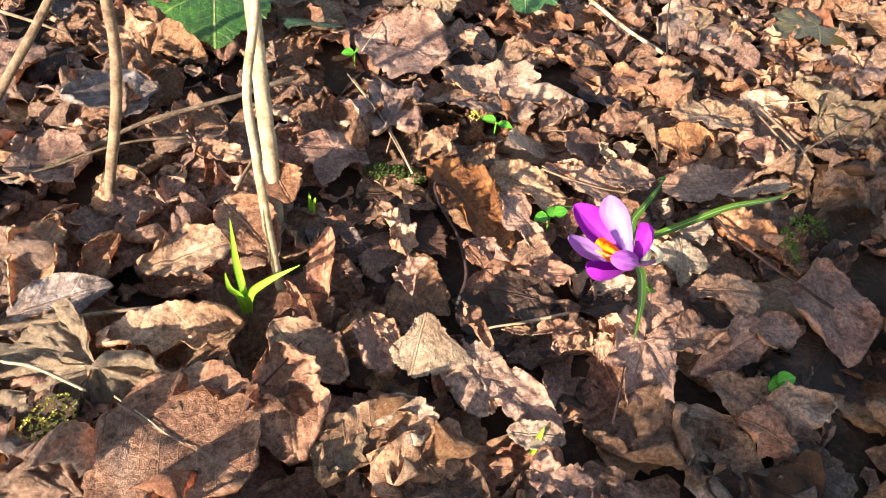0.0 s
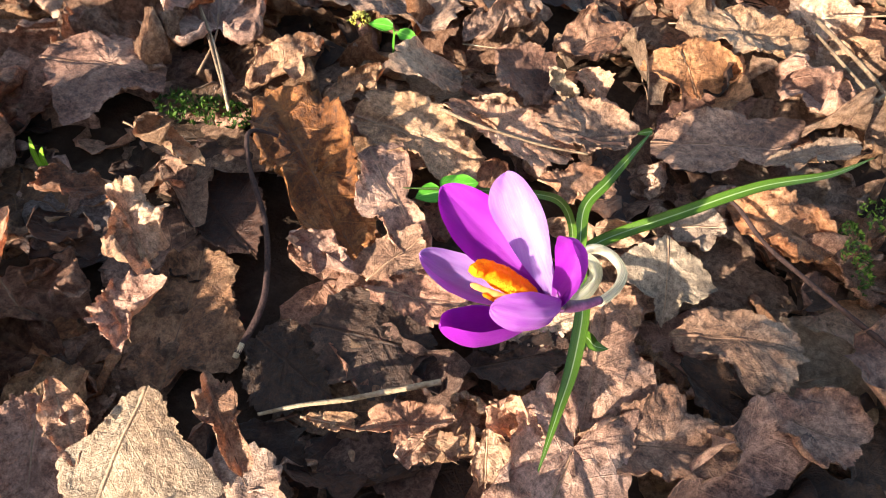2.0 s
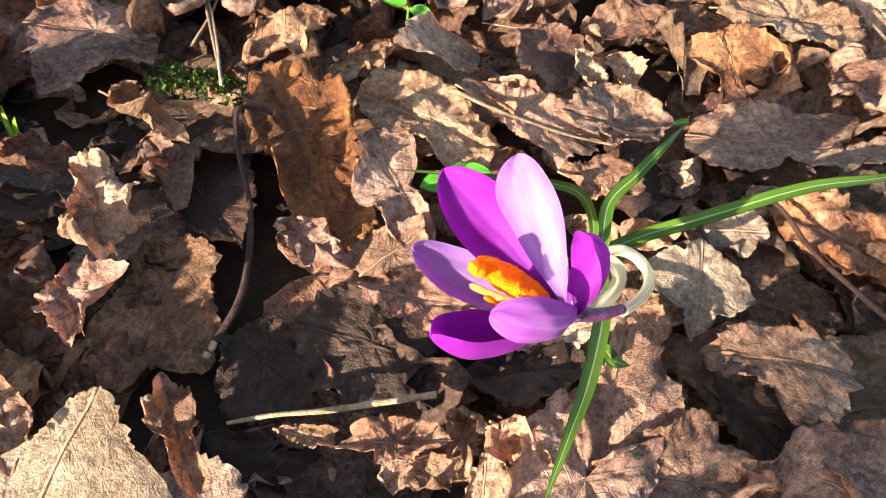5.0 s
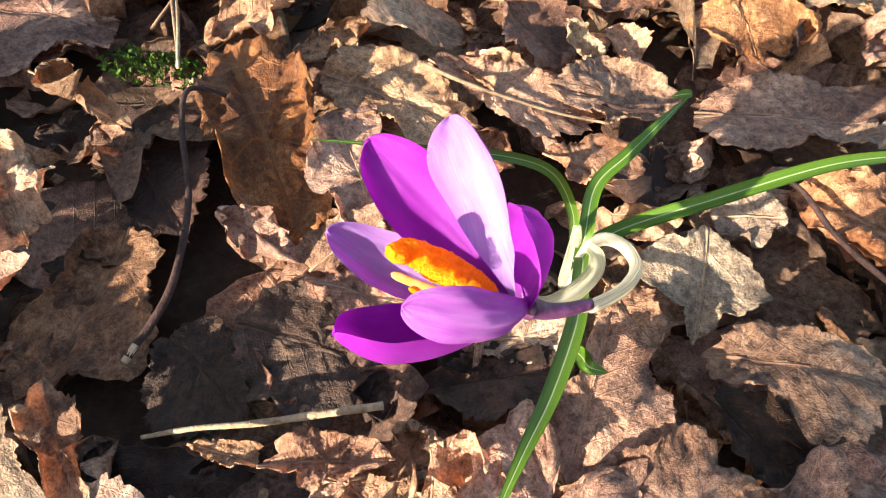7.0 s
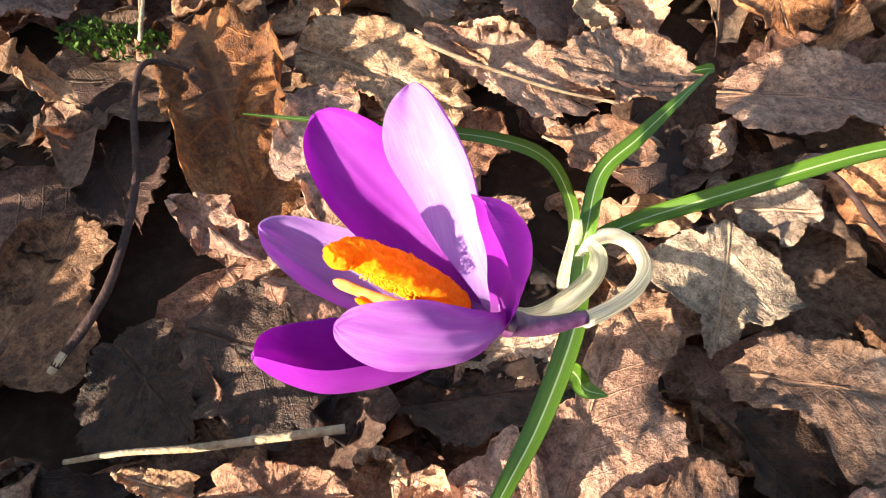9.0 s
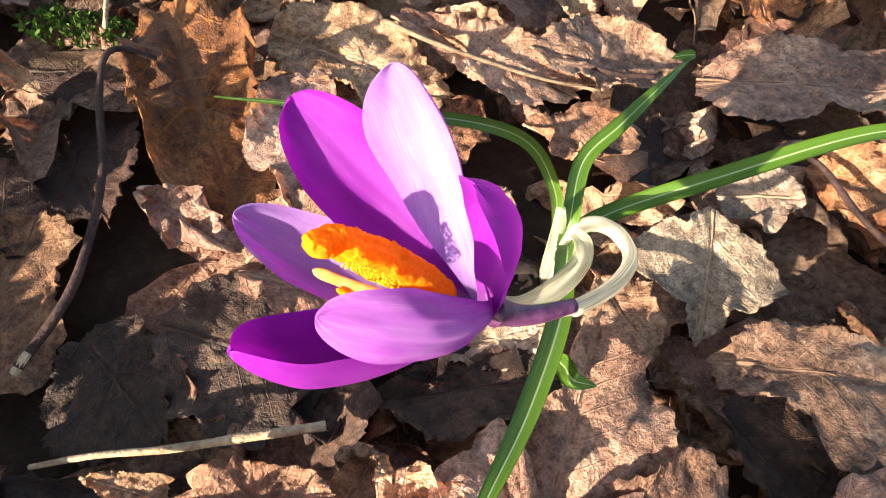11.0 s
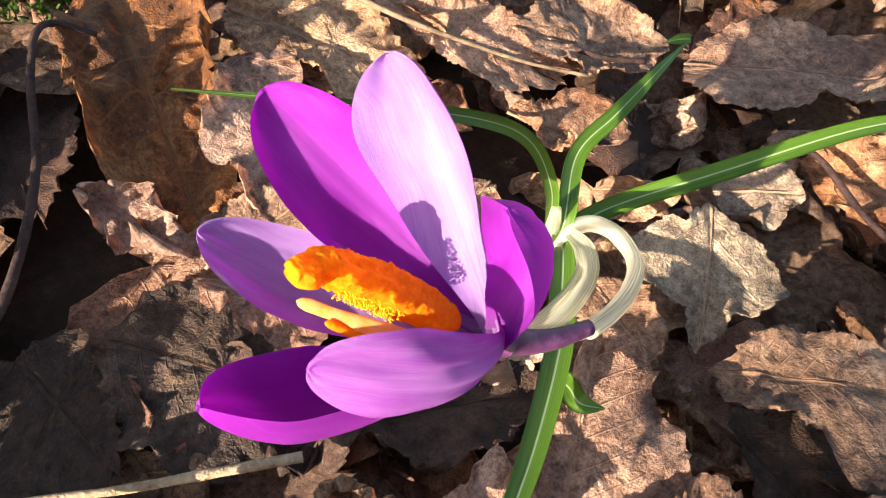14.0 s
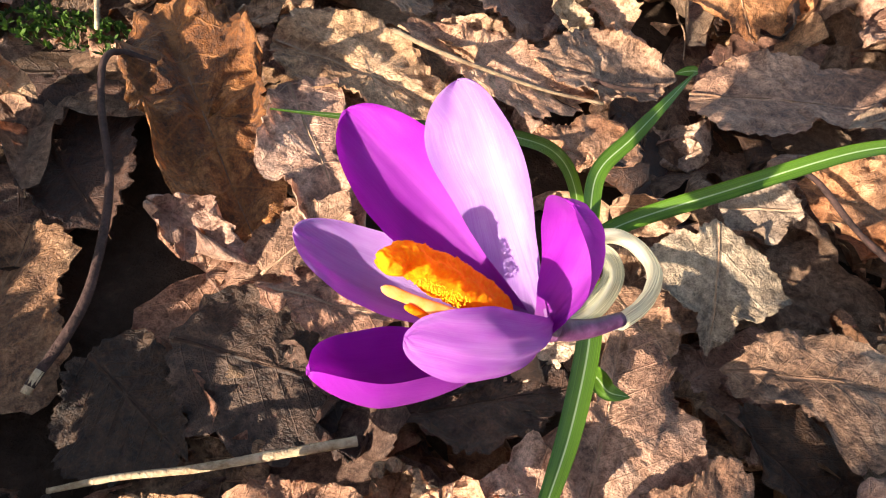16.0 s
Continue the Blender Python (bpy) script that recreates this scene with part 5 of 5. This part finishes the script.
dry_leaf("lobed", "tan", (-0.0346, 0.1596, 0.0038), (-0.0020, 0.2178, 0.0139), wide=0.53, roll=8, fold=0.1, cup=-0.4, bow=-0.2, crumple=0.05, rim=0.1, seed=75)
dry_leaf("lobed", "tan", (-0.0085, 0.2042, 0.0116), (0.0261, 0.1780, 0.0029), wide=0.88, roll=5, fold=0.1, cup=-0.4, bow=-0.2, crumple=0.04, rim=0.08, seed=76)
dry_leaf("scrap", "tan", (0.0642, 0.1890, 0.0083), (0.1014, 0.1847, 0.0075), wide=0.70, roll=14, fold=0.2, cup=0.4, bow=0, crumple=0.07, rim=0.14, seed=77)
dry_leaf("maple", "tan", (0.1308, 0.2857, 0.0106), (0.1148, 0.2271, 0.0007), wide=0.55, roll=-4, fold=0.15, cup=-0.4, bow=-0.3, crumple=0.05, rim=0.1, seed=78)
dry_leaf("scrap", "pale", (0.0534, 0.2107, 0.0063), (0.0860, 0.2107, 0.0067), wide=0.61, roll=12, fold=0.1, cup=-0.6, bow=0, crumple=0.04, rim=0.1, seed=79)
dry_leaf("lobed", "brown", (0.1562, 0.2735, 0.0020), (0.2274, 0.3261, 0.0060), wide=0.36, roll=15, fold=0.1, cup=-0.4, bow=-0.2, crumple=0.05, rim=0.1, seed=80)
dry_leaf("lobed", "brown", (0.1852, 0.2397, 0.0045), (0.2458, 0.2743, 0.0051), wide=0.45, roll=10, fold=0.1, cup=-0.4, bow=-0.2, crumple=0.05, rim=0.1, seed=81)
dry_leaf("lobed", "orange", (0.1788, 0.2441, 0.0068), (0.2133, 0.2335, 0.0061), wide=0.91, roll=13, fold=0.1, cup=-0.4, bow=-0.2, crumple=0.05, rim=0.12, seed=82)
dry_leaf("lobed", "brown", (0.2570, 0.3919, 0.0060), (0.2654, 0.3030, 0.0000), wide=0.72, roll=-2, fold=0.1, cup=-0.3, bow=-0.2, crumple=0.05, rim=0.08, seed=83)
dry_leaf("lobed", "grey", (-0.3025, 0.4089, 0.0172), (-0.2424, 0.4508, 0.0083), wide=0.83, roll=7, fold=0.1, cup=-0.4, bow=-0.2, crumple=0.05, rim=0.08, seed=85)
dry_leaf("lobed", "brown", (-0.2976, 0.3319, 0.0093), (-0.2467, 0.3613, 0.0074), wide=1.10, roll=6, fold=0.1, cup=-0.3, bow=0, crumple=0.05, rim=0.08, seed=86)
dry_leaf("maple", "tan", (-0.0047, 0.5307, 0.0060), (0.0979, 0.5391, 0.0033), wide=0.59, roll=7, fold=0.1, cup=-0.3, bow=-0.2, crumple=0.05, rim=0.08, seed=87)
dry_leaf("lobed", "tan", (-0.1221, 0.5890, 0.0092), (-0.0254, 0.5776, 0.0037), wide=1.09, roll=4, fold=0.1, cup=-0.3, bow=-0.2, crumple=0.05, rim=0.08, seed=88)
dry_leaf("ovate", "tan", (0.1734, 0.6816, 0.0014), (0.2717, 0.7968, 0.0008), wide=0.65, roll=3, fold=0.05, cup=-0.4, bow=-0.2, crumple=0.05, rim=0.06, seed=89)
dry_leaf("lobed", "tan", (0.4165, 0.7511, -0.0059), (0.3231, 0.6253, -0.0017), wide=0.46, roll=-1, fold=0.05, cup=-0.4, bow=-0.2, crumple=0.05, rim=0.06, seed=90)
dry_leaf("ivy", "ivy", (-0.2464, 0.5805, 0.0345), (-0.2198, 0.5089, 0.0202), wide=1.0, roll=-4, fold=0.08, cup=-0.4, bow=-0.4, crumple=0.02, rim=0.02, seed=91)
dry_leaf("ivy", "ivy", (-0.1587, 0.5962, 0.0097), (-0.1762, 0.5569, 0.0207), wide=0.9, roll=10, fold=0.1, cup=-0.4, bow=-0.3, crumple=0.02, rim=0.02, seed=92)
dry_leaf("ivy", "ivy", (0.0276, 0.7218, 0.0228), (0.0335, 0.6673, 0.0117), wide=1.0, roll=0, fold=0.1, cup=-0.4, bow=-0.4, crumple=0.02, rim=0.02, seed=93)
dry_leaf("ivy", "old_ivy", (0.3574, 0.7884, 0.0014), (0.2911, 0.7378, 0.0040), wide=0.75, roll=0, fold=0.05, cup=-0.3, bow=-0.2, crumple=0.02, rim=0.02, seed=94)


# ---- the rest of the litter ----
def litter():
    rng = random.Random(7)
    forms = []
    for i in range(34):
        kind = ("maple", "ovate", "lobed", "scrap", "maple", "lobed", "ovate")[i % 7]
        col = ("tan", "brown", "tan", "orange", "brown", "tan", "grey", "tan", "pale", "dark")[i % 10]
        f = (rng.uniform(-0.1, 0.3), rng.uniform(-1.3, 1.0), rng.uniform(-0.9, 0.8), rng.uniform(0.06, 0.12), rng.uniform(0.08, 0.2), 100 + i)
        me = leaf_mesh("dry_leaf", kind, rng.uniform(0.6, 0.95), LEAF[col], *f, 1.0, None, 9)
        forms.append((me, midrib_mesh(RIB[col], *f, 1.0, thick=0.009), kind, col))
    spots = []
    while len(spots) < 300:
        y = rng.uniform(0.06, 1.15)
        x = rng.uniform(-0.30 - 0.36 * y, 0.26 + 0.42 * y)
        if all((x - p) ** 2 + (y - q) ** 2 > 0.03 ** 2 for p, q in spots):
            spots.append((x, y))
    for k, (x, y) in enumerate(spots):
        me, rib, kind, col = forms[rng.randrange(len(forms))]
        size = rng.uniform(0.052, 0.098)
        if -0.03 < x < 0.035 and 0.27 < y < 0.40:
            continue
        near = -0.04 < x < 0.28 and 0.26 < y < 0.50 or -0.13 < x < 0.0 and 0.24 < y < 0.42
        z = ground_height(x, y) + (rng.uniform(0.001, 0.006) if near else rng.uniform(0.004, 0.018))
        tilt = 9 if near else 15
        turn = rng.uniform(-tilt, tilt), rng.uniform(-tilt, tilt), rng.uniform(0, 360)
        if 0.0 < x < 0.07 and 0.285 < y < 0.335:  # the bare hollow before the flower
            continue
        ob = new("dry_leaf", me)
        ob.matrix_world = pose(x, y, z, *turn) @ Matrix.Diagonal((size, size, size * (0.6 if near else 1), 1)) @ Matrix.Translation((-0.4, 0, 0))
        tagged(ob, f"{WORDS[col]} {KINDS[kind]}, crumpled in the litter", "leaf", "leaf litter")
        new("midrib", rib).parent = ob


litter()


def crumbs():
    """Broken bits of leaf between the whole ones, joined."""
    rng = random.Random(5)
    grids = [leaf_grid(("scrap", "lobed")[k % 2], 0.8, 40 + k)[::4] for k in range(6)]
    sets = {"tan": ([], [], []), "brown": ([], [], []), "dark": ([], [], [])}
    for n in range(1000):
        y = rng.uniform(0.05, 1.2)
        x = rng.uniform(-0.32 - 0.36 * y, 0.28 + 0.42 * y)
        verts, faces, uvs = sets[rng.choice(("tan", "tan", "brown", "brown", "dark"))]
        if -0.03 < x < 0.035 and 0.27 < y < 0.40:
            continue
        size = rng.uniform(0.015, 0.04) * (1 + max(0, y - 0.45) * 1.4)
        near = 0.0 < x < 0.28 and 0.26 < y < 0.50
        m = pose(x, y, ground_height(x, y) + (rng.uniform(0, 0.005) if near else rng.uniform(0.0, 0.016)), rng.uniform(-35, 35), rng.uniform(-35, 35), rng.uniform(0, 360)) @ Matrix.Scale(size, 4)
        base = grids[n % 6]
        k, c = len(verts), len(base[0])
        cup, bow = rng.uniform(-2, 2), rng.uniform(-1.5, 1.5)
        for row in base:
            for gx, gy, e, aa, bb in row:
                verts.append(m @ (leaf_bend(gx, gy, e, aa, bb, 0.1, cup, bow, 0.1, 0.15, n % 37) - Vector((0.5, 0, 0))))
                uvs.append((aa * 0.5, bb * 0.5 + 0.03))
        for i in range(len(base) - 1):
            for j in range(c - 1):
                faces.append((k + i * c + j, k + (i + 1) * c + j, k + (i + 1) * c + j + 1, k + i * c + j + 1))
    for col, (verts, faces, uvs) in sets.items():
        tagged(new("leaf_crumbs", mesh_of("leaf_crumbs", verts, faces, LEAF[col], uvs)), f"broken {WORDS[col]} bits of dry leaf", "leaves", kind="stuff")


crumbs()


def under_layer():
    """Whole leaves that lie beneath the ones on top, joined by colour."""
    rng = random.Random(17)
    grids = [leaf_grid(("maple", "lobed", "maple", "ovate")[k % 4], 0.8, 70 + k, None, 6, 51) for k in range(8)]
    grids = [g[::2] if len(g) > 20 else g for g in grids]
    sets = {c: ([], [], []) for c in ("tan", "brown", "orange", "dark")}
    for n in range(520):
        y = rng.uniform(0.04, 1.2)
        x = rng.uniform(-0.32 - 0.36 * y, 0.28 + 0.42 * y)
        if -0.03 < x < 0.035 and 0.27 < y < 0.40:
            continue
        verts, faces, uvs = sets[rng.choice(("tan", "tan", "tan", "brown", "brown", "orange", "dark"))]
        near = -0.13 < x < 0.28 and 0.24 < y < 0.50
        size = rng.uniform(0.045, 0.08)
        tilt = 9 if near else 16
        m = pose(x, y, ground_height(x, y) + (rng.uniform(0, 0.004) if near else rng.uniform(0.001, 0.010)), rng.uniform(-tilt, tilt), rng.uniform(-tilt, tilt), rng.uniform(0, 360)) @ Matrix.Diagonal((size, size, size * (0.5 if near else 1), 1))
        base = grids[n % 8]
        k, c = len(verts), len(base[0])
        cup, bow = rng.uniform(-1.2, 0.8), rng.uniform(-0.8, 0.6)
        for row in base:
            for gx, gy, e, aa, bb in row:
                verts.append(m @ (leaf_bend(gx, gy, e, aa, bb, 0.1, cup, bow, 0.07, 0.12, n % 53) - Vector((0.4, 0, 0))))
                uvs.append((aa, bb))
        for i in range(len(base) - 1):
            for j in range(c - 1):
                faces.append((k + i * c + j, k + (i + 1) * c + j, k + (i + 1) * c + j + 1, k + i * c + j + 1))
    for col, (verts, faces, uvs) in sets.items():
        tagged(new("leaf_layer", mesh_of("leaf_layer", verts, faces, LEAF[col], uvs)), f"{WORDS[col]} leaves in the lower litter", "leaves", kind="stuff")


under_layer()


def far_litter():
    """Loose leaves outside the walk, joined."""
    rng = random.Random(11)
    sets = {"tan": ([], [], []), "brown": ([], [], []), "orange": ([], [], [])}
    for n in range(7000):
        a, r = rng.uniform(0, 6.283), 3.2 * math.sqrt(rng.random())
        x, y = 0.05 + r * math.cos(a), 0.4 + r * math.sin(a)
        if -0.32 - 0.36 * y < x < 0.28 + 0.42 * y and 0.05 < y < 1.18 or (abs(x - 0.05) < 0.2 and -0.15 < y < 0.3):
            continue
        verts, faces, uvs = sets[("tan", "tan", "brown", "orange")[n % 4]]
        m = pose(x, y, -0.012 + rng.uniform(0, 0.014), rng.uniform(-22, 22), rng.uniform(-22, 22), rng.uniform(0, 360)) @ Matrix.Scale(rng.uniform(0.05, 0.1), 4)
        bend, k = rng.uniform(-0.5, 0.6), len(verts)
        for i, w in enumerate((0.05, 0.36, 0.42, 0.3, 0.04)):
            u = i / 4 - 0.5
            for v in (-1, 0, 1):
                verts.append(m @ Vector((u + 0.05 * v * rng.random(), v * w * rng.uniform(0.75, 1.1), bend * (u * u + 0.6 * v * v * w * w) + rng.uniform(-0.04, 0.04))))
                uvs.append((u + 0.5, abs(v) * w))
        for i in range(4):
            for j in range(2):
                faces.append((k + i * 3 + j, k + (i + 1) * 3 + j, k + (i + 1) * 3 + j + 1, k + i * 3 + j + 1))
    for col, (verts, faces, uvs) in sets.items():
        tagged(new("leaf_litter", mesh_of("leaf_litter", verts, faces, LEAF[col], uvs)), f"{WORDS[col]} dry leaves covering the woodland floor", "leaves", kind="stuff")


far_litter()
